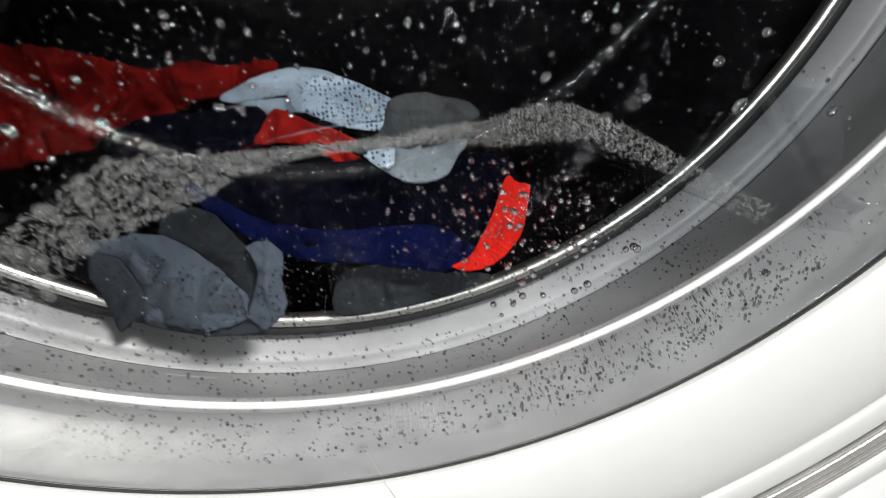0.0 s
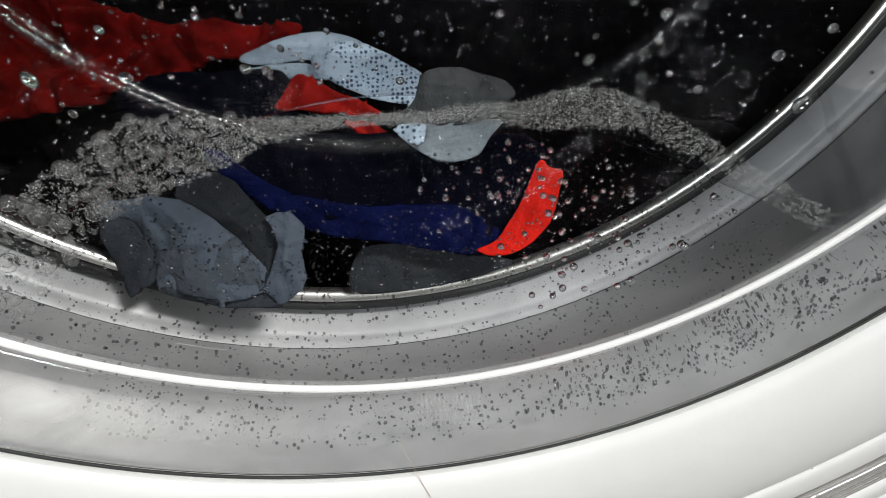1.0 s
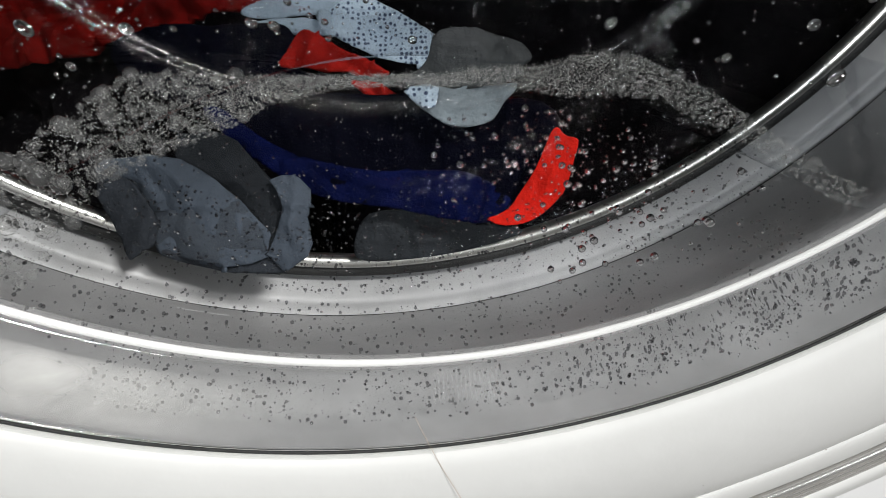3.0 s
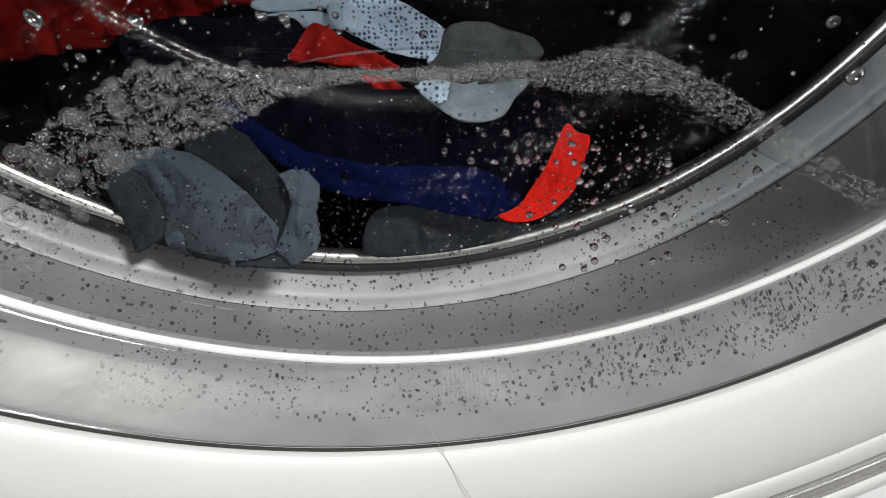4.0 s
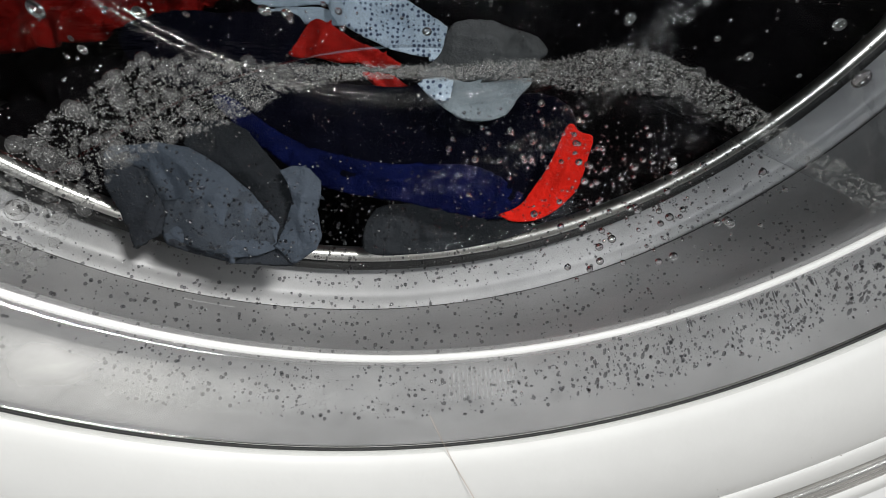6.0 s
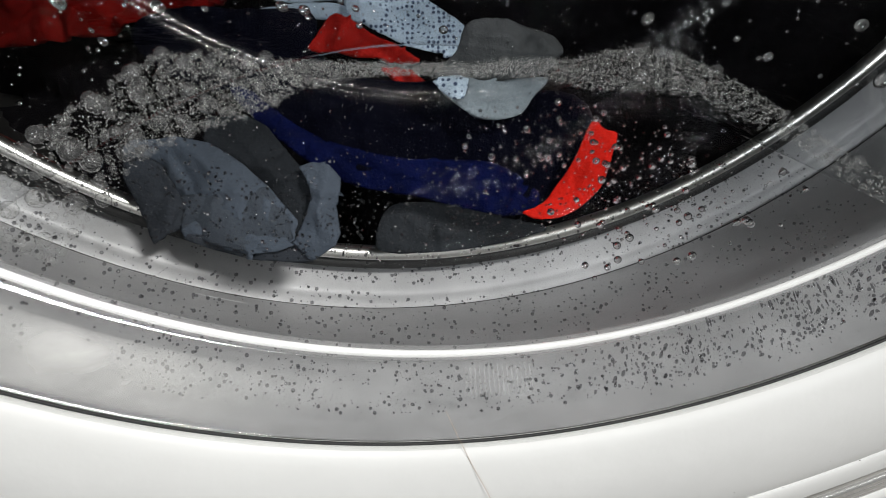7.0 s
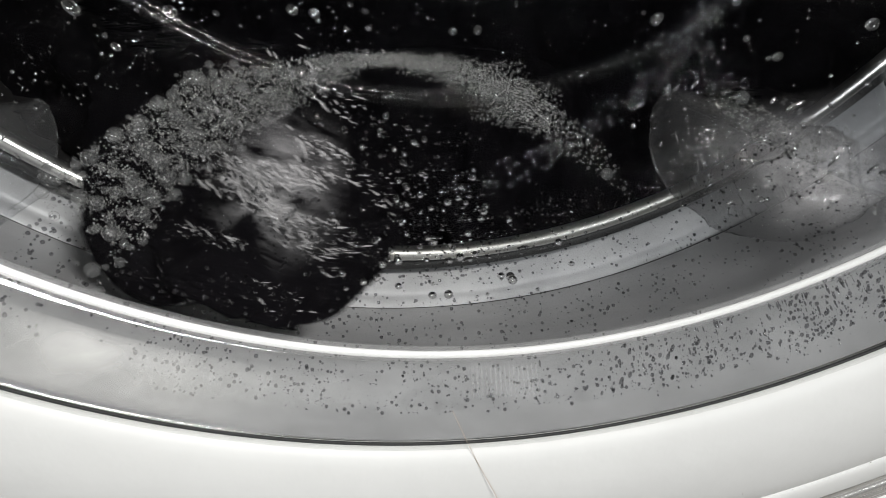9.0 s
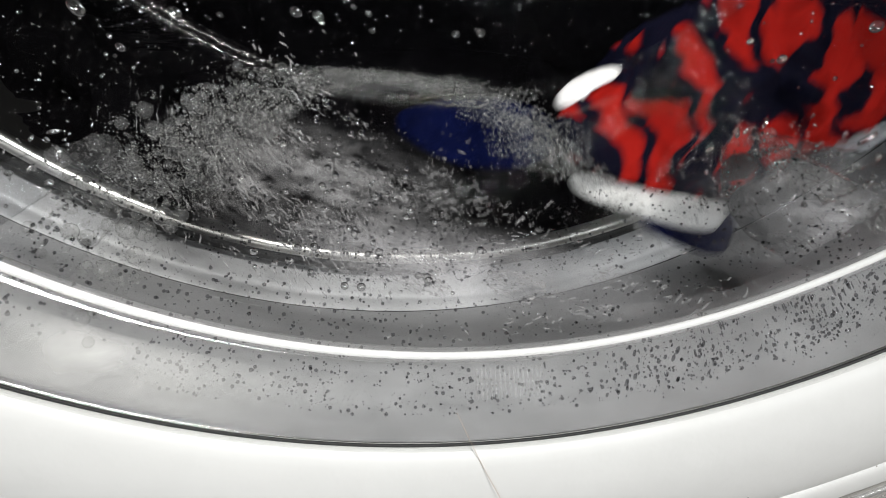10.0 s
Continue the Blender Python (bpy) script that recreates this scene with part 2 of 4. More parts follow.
    # short raised bars moulded into the fold
    for r, y, a0, a1 in ((0.2132, 0.0962, -1.833, -1.738), (0.2126, 0.0948, -1.751, -1.635), (0.212, 0.0936, -1.494, -1.333), (0.2085, 0.088, -1.928, -1.85), (0.2105, 0.091, -1.669, -1.592)):
        v = []
        for a in np.linspace(a0, a1, 18):
            for dr, dy in ((0.0, 0.0008), (-0.0006, 0.0004), (-0.0006, -0.0004), (0.0, -0.0008), (0.0008, 0.0)):
                v.append(((r + dr) * math.cos(a), y + dy, (r + dr) * math.sin(a)))
        f = [(5 * i + k, 5 * i + (k + 1) % 5, 5 * i + 5 + (k + 1) % 5, 5 * i + 5 + k) for i in range(17) for k in range(5)]
        finish("moulded_bar", from_arrays("moulded_bar", v, f + [(0, 1, 2, 3, 4), (89, 88, 87, 86, 85)]), M_RUBBER, gasket)
    # drum
    drum = raised(finish("drum", lathe("drum", [(0.2030, 0.1150), (0.2150, 0.1300), (0.2480, 0.1400), (0.2520, 0.150), (0.2520, 0.470), (0.240, 0.478), (0.001, 0.480)]), M_DRUM, machine, "dark stainless steel drum"))
    finish("drum_lip", lathe("drum_lip", ring_profile(0.1984, 0.1112, 0.0026, 20, 1.2), 240, True), M_STEEL, drum, "bright rolled steel lip")
    # added dark ring in place of the shadow between lip and gasket
    finish("lip_shadow", lathe("lip_shadow", ring_profile(0.2032, 0.1125, 0.0027, 14, 1.1), 240, True), M_SEAM_SHADE, drum, "dark ring painting the shadow behind the lip")
    return drum


def box(lo, hi, bevel=0.0):
    bm = bmesh.new()
    bmesh.ops.create_cube(bm, size=1)
    for w in bm.verts:
        for i in range(3):
            w.co[i] = lo[i] if w.co[i] < 0 else hi[i]
    if bevel:
        bmesh.ops.bevel(bm, geom=bm.edges[:], offset=bevel, segments=2, affect="EDGES")
    return bm


drum = build_machine()


# ---------------------------------------------------------------- the room
def build_room():
    m_floor = material("floor_tile", (0.16, 0.15, 0.14), 0.4, 0, 0.12, 5)
    m_wall = material("painted_wall", (0.10, 0.10, 0.097), 0.8, 0, 0.06, 3, 0.1, 90)
    lo, hi, h = (-1.6, -2.2), (1.6, 0.75), 2.4
    for name, a, b, m in (("floor", (lo[0], lo[1], -0.05), (hi[0], hi[1], 0.0), m_floor), ("ceiling", (lo[0], lo[1], h), (hi[0], hi[1], h + 0.05), m_wall),
                          ("wall_south", (lo[0], lo[1] - 0.08, 0), (hi[0], lo[1], h), m_wall), ("wall_north", (lo[0], hi[1], 0), (hi[0], hi[1] + 0.08, h), m_wall),
                          ("wall_west", (lo[0] - 0.08, lo[1], 0), (lo[0], hi[1], h), m_wall), ("wall_east", (hi[0], lo[1], 0), (hi[0] + 0.08, hi[1], h), m_wall)):
        tagged(finish(name, box(a, b), m, smooth=False), "plain " + name.split("_")[0] + " of the laundry room", name.split("_")[0], kind="structure")


build_room()


# ---------------------------------------------------------------- water
def build_water():
    # the front edge hugs the bowl, the back edge lies in the drum
    v, f = [], []
    xlim = math.sqrt(0.163 ** 2 - WATER ** 2)
    cols = np.linspace(-0.196, 0.196, 120)
    k = 24
    for x in cols:
        r = math.hypot(min(abs(x), xlim), WATER)
        y0 = bowl(min(r, 0.1645)) + 0.0038
        if abs(x) > xlim:
            y0 = 0.010 + (abs(x) - xlim) * 0.55
        y1 = 0.46 if abs(x) < 0.16 else 0.13 + (0.196 - abs(x)) * 1.2
        for j in range(k):
            w = (j / (k - 1)) ** 1.6
            v.append((x, y0 + (y1 - y0) * w, 0.0004 * math.sin(60 * x + 9 * w) + 0.0012 * max(0.0, 1 - j / 2.0)))
    for i in range(len(cols) - 1):
        for j in range(k - 1):
            f.append((i * k + j, (i + 1) * k + j, (i + 1) * k + j + 1, i * k + j + 1))
    ob = tagged(finish("water", from_arrays("water", v, f), M_WATER), "soapy wash water standing in the drum", "water", kind="structure")
    ob.location.z = AX + WATER
    return ob


build_water()


# ---------------------------------------------------------------- balls: bubbles, foam, drops
def ball_template(level):
    bm = bmesh.new()
    bmesh.ops.create_icosphere(bm, subdivisions=level, radius=1.0)
    bm.verts.ensure_lookup_table()
    v = np.array([w.co[:] for w in bm.verts])
    f = np.array([[w.index for w in q.verts] for q in bm.faces])
    bm.free()
    return v, f


BALLS = {1: ball_template(1), 2: ball_template(2), 3: ball_template(3)}


def balls(name, centres, radii, level=2, squash=None, along=None, stretch=None):
    """Many small spheres in one mesh; along and stretch draw each one out in a direction."""
    tv, tf = BALLS[level]
    c, r = np.array(centres, float), np.array(radii, float)
    v = c[:, None, :] + tv[None] * r[:, None, None] * (1 if squash is None else np.array(squash)[:, None, :])
    if along is not None:
        d, k = np.array(along, float), np.array(stretch, float) - 1
        rel = v - c[:, None, :]
        v = v + (rel * d[:, None, :]).sum(2)[..., None] * d[:, None, :] * k[:, None, None]
    f = (tf[None] + (np.arange(len(c)) * len(tv))[:, None, None]).reshape(-1, 3)
    me = bpy.data.meshes.new(name)
    me.vertices.add(len(c) * len(tv))
    me.vertices.foreach_set("co", v.reshape(-1))
    me.loops.add(f.size)
    me.loops.foreach_set("vertex_index", f.reshape(-1).astype(np.int32))
    me.polygons.add(len(f))
    me.polygons.foreach_set("loop_start", np.arange(0, f.size, 3).astype(np.int32))
    me.update(calc_edges=True)
    return me


# ---------------------------------------------------------------- laundry
BASE = pose(0, 0, 0, 54.5, -4.18, -9.92)


def hang(x, y, z, roll=0, tilt=0, swing=0):
    """A pose for a garment that lies facing the door."""
    return Matrix.Translation((x, y, z)) @ BASE @ pose(0, 0, 0, tilt, swing, roll)


def inside(poly, q):
    """Which of the points q lie in the polygon."""
    x, y = q[:, 0], q[:, 1]
    c = np.zeros(len(q), bool)
    for (x0, y0), (x1, y1) in zip(poly, np.roll(poly, -1, 0)):
        hit = (y0 > y) != (y1 > y)
        c ^= hit & (x < (x1 - x0) * (y - y0) / (y1 - y0 + 1e-12) + x0)
    return c


def nearest(poly, q):
    best, bd = q.copy(), np.full(len(q), 1e9)
    for a, b in zip(poly, np.roll(poly, -1, 0)):
        u = b - a
        t = np.clip(((q - a) @ u) / (u @ u + 1e-12), 0, 1)
        p = a + t[:, None] * u
        d = np.linalg.norm(p - q, axis=1)
        k = d < bd
        best[k], bd[k] = p[k], d[k]
    return best, bd


def cloth(name, outline, mat, seed, folds=(), lump=0.0055, bulge=0.0015, step=0.0016, thick=0.0016, rounds=2, label="", category="", group=""):
    """A garment lying in folds: outline in metres, folds as (x, y, direction, width, height)."""
    p = np.array(outline, float)
    for _ in range(rounds):
        p = np.stack([p * 0.75 + np.roll(p, -1, 0) * 0.25, p * 0.25 + np.roll(p, -1, 0) * 0.75], 1).reshape(-1, 2)
    lo, hi = p.min(0) - step, p.max(0) + step
    nx, ny = int((hi[0] - lo[0]) / step) + 2, int((hi[1] - lo[1]) / step) + 2
    gx, gy = np.meshgrid(lo[0] + step * np.arange(nx), lo[1] + step * np.arange(ny), indexing="ij")
    q = np.stack([gx.ravel(), gy.ravel()], 1)
    ins = inside(p, q)
    near, d = nearest(p, q)
    pos = np.where(ins[:, None], q, near)
    edge = np.where(ins, d, 0.0)
    z = bulge * (1 - np.exp(-edge / 0.003))
    for i in range(len(q)):
        a = Vector((pos[i, 0] * 38 + seed * 7.3, pos[i, 1] * 38, seed))
        b = a + Vector((noise.noise(a * 1.3), noise.noise(a * 1.1 + Vector((9, 0, 0))), 0)) * 0.6
        z[i] += lump * noise.noise(a) + lump * 0.9 * (0.45 - abs(noise.noise(b * 1.5))) + lump * 0.45 * (0.3 - abs(noise.noise(b * 3.4))) + lump * 0.10 * noise.noise(a * 9)
    for fx, fy, ang, wid, hgt in folds:
        ca, sa = math.cos(radians(ang)), math.sin(radians(ang))
        t = -(pos[:, 0] - fx) * sa + (pos[:, 1] - fy) * ca
        l = (pos[:, 0] - fx) * ca + (pos[:, 1] - fy) * sa
        z += hgt * np.exp(-np.abs(t / wid) ** 1.3) * np.exp(-(l / (wid * 5)) ** 2)
    v = np.concatenate([pos, z[:, None]], 1)
    f = []
    for i in range(nx - 1):
        for j in range(ny - 1):
            q4 = (i * ny + j, (i + 1) * ny + j, (i + 1) * ny + j + 1, i * ny + j + 1)
            if ins[list(q4)].any():
                f.append(q4)
    used = sorted({i for q4 in f for i in q4})
    new_i = {o: k for k, o in enumerate(used)}
    me = from_arrays(name, v[used], [[new_i[i] for i in q4] for q4 in f])
    ob = finish(name, me, mat)
    s = ob.modifiers.new("thickness", "SOLIDIFY")
    s.thickness, s.offset = thick, -1
    return tagged(ob, label, category, group)


def weave(name, colour, rough=0.85, vary=0.2):
    m = material(name, colour, rough, 0, vary, 60, 0.5, 900)
    m.node_tree.nodes["Principled BSDF"].inputs["Specular IOR Level"].default_value = 0.04
    return m


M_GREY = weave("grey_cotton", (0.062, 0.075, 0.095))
M_NAVY = weave("navy_cotton", (0.0018, 0.0036, 0.028), vary=0.5)
M_RED = weave("red_cotton", (0.52, 0.014, 0.008))
M_PALE = weave("pale_cotton", (0.30, 0.37, 0.44))
M_BLACK = weave("black_cotton", (0.0028, 0.0024, 0.0032))
M_CHAR = weave("charcoal_cotton", (0.026, 0.029, 0.033))
M_SOCK = weave("light_grey_knit", (0.17, 0.20, 0.22))
# darker copies of the grey cotton, for shade painted on the shirt
M_DEEP_SHADE = weave("deep_shade_cotton", (0.016, 0.018, 0.021))
M_HALF_SHADE = weave("half_shade_cotton", (0.046, 0.054, 0.066))
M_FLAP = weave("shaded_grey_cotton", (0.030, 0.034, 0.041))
M_INK = weave("dark_blue_cotton", (0.0007, 0.0009, 0.0038))

grey = cloth("grey_shirt", [(-0.0345, 0.0122), (-0.0310, 0.0158), (-0.0176, 0.0167), (-0.0087, 0.0153), (-0.0030, 0.0122), (0.0038, 0.0078), (0.0109, 0.0015), (0.0145, -0.0025), (0.0200, -0.0091), (0.0210, -0.0160), (0.0145, -0.0190), (0.0055, -0.0200), (-0.0051, -0.0181), (-0.0149, -0.0147), (-0.0186, -0.0082), (-0.0178, -0.0011), (-0.0215, 0.0033), (-0.0251, 0.0077), (-0.0294, 0.0100), (-0.0327, 0.0100)],
             M_GREY, 1, [(-0.004, 0.000, -6, 0.0016, 0.0022), (0.011, -0.006, -80, 0.0012, 0.0022), (-0.010, 0.010, -38, 0.003, 0.003), (0.004, -0.012, 8, 0.002, -0.002), (-0.016, 0.006, -55, 0.0016, -0.002)], lump=0.0055, rounds=0, step=0.0010, label="blue-grey cotton shirt crumpled against the glass under water", category="shirt")
# facets of one grey shirt, light and shade painted as separate greys
for nm, outline, dz, sd, mt, lab in (("back_panel", [(-0.0101, 0.0245), (-0.0066, 0.0238), (0.0020, 0.0245), (0.0091, 0.0211), (0.0145, 0.0145), (0.0207, 0.0078), (0.0235, 0.0042), (0.0244, -0.0011), (0.0229, -0.0091), (0.0194, -0.0164), (0.0150, -0.0120), (0.0100, -0.0035), (0.0043, 0.0026), (-0.0010, 0.0072), (-0.0071, 0.0125), (-0.0100, 0.0157), (-0.0108, 0.0211)], -0.003, 11, M_DEEP_SHADE, "back of the shirt, its shade painted as dark slate grey"),
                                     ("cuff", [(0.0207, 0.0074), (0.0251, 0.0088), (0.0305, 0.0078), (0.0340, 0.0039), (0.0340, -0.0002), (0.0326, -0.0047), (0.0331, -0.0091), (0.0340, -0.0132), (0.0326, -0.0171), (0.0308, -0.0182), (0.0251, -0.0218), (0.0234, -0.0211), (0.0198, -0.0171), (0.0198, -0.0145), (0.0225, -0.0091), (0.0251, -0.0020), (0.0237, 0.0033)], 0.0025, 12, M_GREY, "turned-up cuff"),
                                     ("shirt_front", [(-0.0165, -0.0015), (-0.0078, -0.0015), (0.002, -0.0002), (0.0109, 0.001), (0.013, -0.0015), (0.018, -0.0091), (0.0184, -0.0154), (0.0145, -0.018), (0.0055, -0.0193), (-0.0051, -0.0171), (-0.0149, -0.0132), (-0.0172, -0.0074)], 0.0012, 19, M_HALF_SHADE, "lower front of the shirt, half shade painted as darker grey"),
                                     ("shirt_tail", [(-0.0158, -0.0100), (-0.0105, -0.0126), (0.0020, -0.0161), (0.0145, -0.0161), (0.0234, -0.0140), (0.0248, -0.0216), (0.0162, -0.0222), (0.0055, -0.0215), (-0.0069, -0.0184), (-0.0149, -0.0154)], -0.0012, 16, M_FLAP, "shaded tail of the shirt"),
                                     ("flap", [(-0.0343, 0.0110), (-0.0292, 0.0113), (-0.0226, 0.0081), (-0.0185, 0.0033), (-0.0153, -0.0015), (-0.0140, -0.0074), (-0.0158, -0.0127), (-0.0203, -0.0145), (-0.0237, -0.0171), (-0.0256, -0.0145), (-0.0279, -0.0082), (-0.0301, -0.0029), (-0.0327, 0.0033)], 0.0028, 14, M_FLAP, "flap folded over the shirt, its shade painted dark")):
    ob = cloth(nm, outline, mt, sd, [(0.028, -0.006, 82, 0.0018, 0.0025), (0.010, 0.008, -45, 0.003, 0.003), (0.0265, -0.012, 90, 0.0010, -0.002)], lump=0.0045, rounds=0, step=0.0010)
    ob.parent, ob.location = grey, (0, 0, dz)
    ob["label"] = lab
navy = cloth("navy_trousers", [(-0.0650, 0.0158), (-0.0534, 0.0191), (-0.0284, 0.0195), (-0.0014, 0.0187), (0.0179, 0.0168), (0.0429, 0.0158), (0.0564, 0.0129), (0.0622, 0.0062), (0.0603, -0.0025), (0.0536, -0.0160), (0.0468, -0.0246), (0.0333, -0.0279), (0.0179, -0.0246), (0.0025, -0.0208), (-0.0130, -0.0189), (-0.0245, -0.0160), (-0.0342, -0.0102), (-0.0438, -0.0029), (-0.0554, 0.0062)],
             M_INK, 2, [(-0.01, 0.004, -10, 0.004, 0.004), (0.02, 0.006, 6, 0.005, -0.004)], lump=0.006, label="navy blue cotton trousers folded under water", category="trousers")
# satin glow on the dark trousers, painted as a brighter navy piece
fold = cloth("trouser_leg", [(-0.0640, 0.0150), (-0.0560, 0.0155), (-0.0477, 0.0083), (-0.0361, 0.0001), (-0.0207, -0.0055), (-0.0014, -0.0092), (0.0179, -0.0080), (0.0295, -0.0098), (0.0391, -0.0160), (0.0449, -0.0218), (0.0410, -0.0258), (0.0333, -0.0280), (0.0179, -0.0250), (0.0025, -0.0212), (-0.0130, -0.0192), (-0.0245, -0.0163), (-0.0342, -0.0105), (-0.0438, -0.0032), (-0.0554, 0.0062)],
             M_NAVY, 13, [(0.0, -0.014, -10, 0.0016, 0.003), (0.018, -0.013, 8, 0.0018, 0.003), (0.028, -0.018, -40, 0.0014, 0.0025), (-0.03, -0.007, -30, 0.0016, 0.003), (-0.015, -0.012, -12, 0.0012, -0.003)], lump=0.006, step=0.0012)
fold.parent, fold.location = navy, (0, 0, 0.003)
fold["label"] = "navy blue leg in folds, its satin glow painted as brighter blue"
strap = cloth("red_strap", [(0.0051, 0.0192), (0.0069, 0.0197), (0.0087, 0.0166), (0.0124, 0.0159), (0.0135, 0.0148), (0.0117, 0.0094), (0.0106, 0.0048), (0.0084, -0.0016), (0.0051, -0.0053), (0.0010, -0.0090), (-0.0045, -0.0118), (-0.0100, -0.0125), (-0.0146, -0.0118), (-0.0178, -0.0099), (-0.0128, -0.0084), (-0.0091, -0.0059), (-0.0063, -0.0016), (-0.0027, 0.0033), (0.0001, 0.0085), (0.0029, 0.0149)],
              M_RED, 3, [(0.004, 0.004, 62, 0.0012, 0.0015), (-0.004, -0.006, 40, 0.0010, -0.0015)], lump=0.003, bulge=0.0008, step=0.0008, rounds=1, label="bright red cloth strip under water", category="cloth strip")
char = cloth("charcoal_sock", [(-0.0228, 0.0080), (-0.0157, 0.0105), (-0.0037, 0.0100), (0.0084, 0.0084), (0.0225, 0.0040), (0.0306, 0.0032), (0.0366, 0.0014), (0.0246, -0.0026), (0.0104, -0.0057), (-0.0037, -0.0075), (-0.0258, -0.0085), (-0.0262, -0.0006)],
             M_CHAR, 4, [(0.0, -0.001, 4, 0.0014, 0.003), (0.0, 0.004, -6, 0.0012, -0.003)], lump=0.005, step=0.0012, label="charcoal grey sock at the drum lip", category="sock")
dotted = cloth("dotted_blouse", [(-0.008, 0.005), (0.005, 0.013), (0.027, 0.003), (0.041, -0.009), (0.039, -0.016), (0.023, -0.016), (0.005, -0.009), (-0.007, -0.002)],
               M_PALE, 5, [(0.012, 0.0, -35, 0.003, -0.003)], lump=0.004, step=0.0012, label="pale blue blouse with small dark dots on the sleeve", category="blouse")
for nm, outline, dz, sd in (("sleeve", [(-0.067, -0.009), (-0.047, 0.001), (-0.03, 0.005), (-0.008, 0.004), (-0.003, -0.003), (-0.017, -0.002), (-0.034, -0.002), (-0.052, -0.007)], -0.002, 51),
                            ("body_panel", [(-0.046, 0.009), (-0.026, 0.018), (0.0, 0.019), (0.015, 0.011), (-0.006, 0.007), (-0.031, 0.006)], -0.006, 52),
                            ("cuff", [(-0.011, 0.005), (-0.005, 0.007), (-0.001, -0.004), (-0.006, -0.005)], 0.0025, 53)):
    ob = cloth(nm, outline, M_PALE, sd, lump=0.003, step=0.0012)
    ob.parent, ob.location = dotted, (0, 0, dz)
    ob["label"] = "plain pale blue cotton"
sock = cloth("grey_sock", [(-0.0233, -0.0065), (-0.0133, -0.0050), (0.0137, -0.0056), (0.0138, -0.0080), (0.0092, -0.0120), (0.0074, -0.0156), (0.0047, -0.0179), (-0.0007, -0.0195), (-0.0070, -0.0192), (-0.0124, -0.0170), (-0.0161, -0.0138), (-0.0200, -0.0110)],
             M_SOCK, 6, [(-0.004, -0.012, 10, 0.0014, 0.002)], lump=0.004, step=0.0010, rounds=1, label="light grey knitted sock half under the foam", category="sock")
ob = cloth("sock_top", [(-0.0133, 0.0110), (-0.0079, 0.0130), (0.0011, 0.0133), (0.0083, 0.0115), (0.0146, 0.0092), (0.0192, 0.0056), (0.0195, 0.0025), (0.0165, 0.0003), (0.0147, -0.0042), (0.0047, -0.0070), (-0.0133, -0.0077), (-0.0206, -0.0078), (-0.0242, -0.0035), (-0.0151, 0.0010)], weave("dark_grey_knit", (0.040, 0.043, 0.045)), 15, [(0.0, 0.006, -12, 0.002, 0.003), (0.012, 0.005, -50, 0.0016, 0.003)], lump=0.005, rounds=2, step=0.0012)
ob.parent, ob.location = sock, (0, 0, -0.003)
ob["label"] = "darker grey top of the sock above the water"
SOCK_DOTS = cloth("sock_heel", [(-0.0240, -0.0068), (-0.0112, -0.0062), (-0.0120, -0.0116), (-0.0133, -0.0137), (-0.0161, -0.0141), (-0.0195, -0.0118)], M_PALE, 17, lump=0.003, rounds=1, step=0.0010)
SOCK_DOTS.parent, SOCK_DOTS.location = sock, (0, 0, 0.002)
SOCK_DOTS["label"] = "dotted pale blue heel"
M_SCARLET = weave("scarlet_cotton", (0.27, 0.011, 0.008))
redtri = cloth("red_towel", [(-0.0211, 0.0144), (-0.0186, 0.0161), (-0.0149, 0.0161), (-0.0113, 0.0136), (-0.0020, 0.0094), (0.0085, 0.0040), (0.0147, -0.0002), (0.0106, -0.0006), (-0.0020, 0.0019), (-0.0186, 0.0027), (-0.0280, 0.0036), (-0.0249, 0.0077)],
               M_SCARLET, 7, [(0.0, 0.004, -30, 0.003, -0.004), (-0.014, 0.009, 60, 0.003, 0.004)], lump=0.008, rounds=1, step=0.0012, label="red cloth corner between dark garments", category="cloth")
ob = cloth("corner", [(-0.0020, -0.0023), (0.0085, -0.0027), (0.0158, -0.0069), (0.0231, -0.0131), (0.0178, -0.0142), (0.0106, -0.0090), (0.0064, -0.0073)], M_SCARLET, 18, [(0.008, -0.006, -35, 0.0014, -0.004)], lump=0.006, rounds=1, step=0.0010)
ob.parent, ob.location = redtri, (0, 0, 0.003)
ob["label"] = "red corner dipping under the water"
dnavy = cloth("dark_blue_shirt", [(-0.045, 0.013), (0.006, 0.013), (0.023, 0.010), (0.017, -0.005), (0.04, -0.010), (0.01, -0.018), (-0.03, -0.018), (-0.053, 0.0)],
              M_INK, 8, label="very dark blue wet shirt", category="shirt")
redshirt = cloth("red_shirt", [(-0.076, 0.045), (0.004, 0.036), (0.057, 0.016), (0.11, 0.015), (0.117, 0.007), (0.073, 0.0), (0.05, -0.007), (0.027, -0.014), (0.002, -0.021), (-0.019, -0.023), (-0.053, -0.025)],
                 weave("dark_red_cotton", (0.12, 0.0045, 0.0035), vary=0.9), 9, [(0.0, 0.0, 20, 0.006, -0.01), (-0.03, 0.0, -40, 0.006, -0.01), (0.03, 0.005, 75, 0.004, -0.012), (0.06, 0.005, 110, 0.004, -0.010)], lump=0.014, label="red wet shirt in loose folds", category="shirt")
black = cloth("black_sweater", [(-0.239, 0.01), (-0.181, -0.011), (-0.135, -0.034), (-0.1, -0.049), (-0.042, -0.061), (-0.007, -0.063), (0.04, -0.057), (0.086, -0.043), (0.14, -0.016), (0.179, 0.003), (0.235, 0.045), (0.215, 0.138), (-0.205, 0.138)],
              M_BLACK, 10, lump=0.02, bulge=0.01, step=0.004, label="black wet sweater filling the drum", category="sweater")


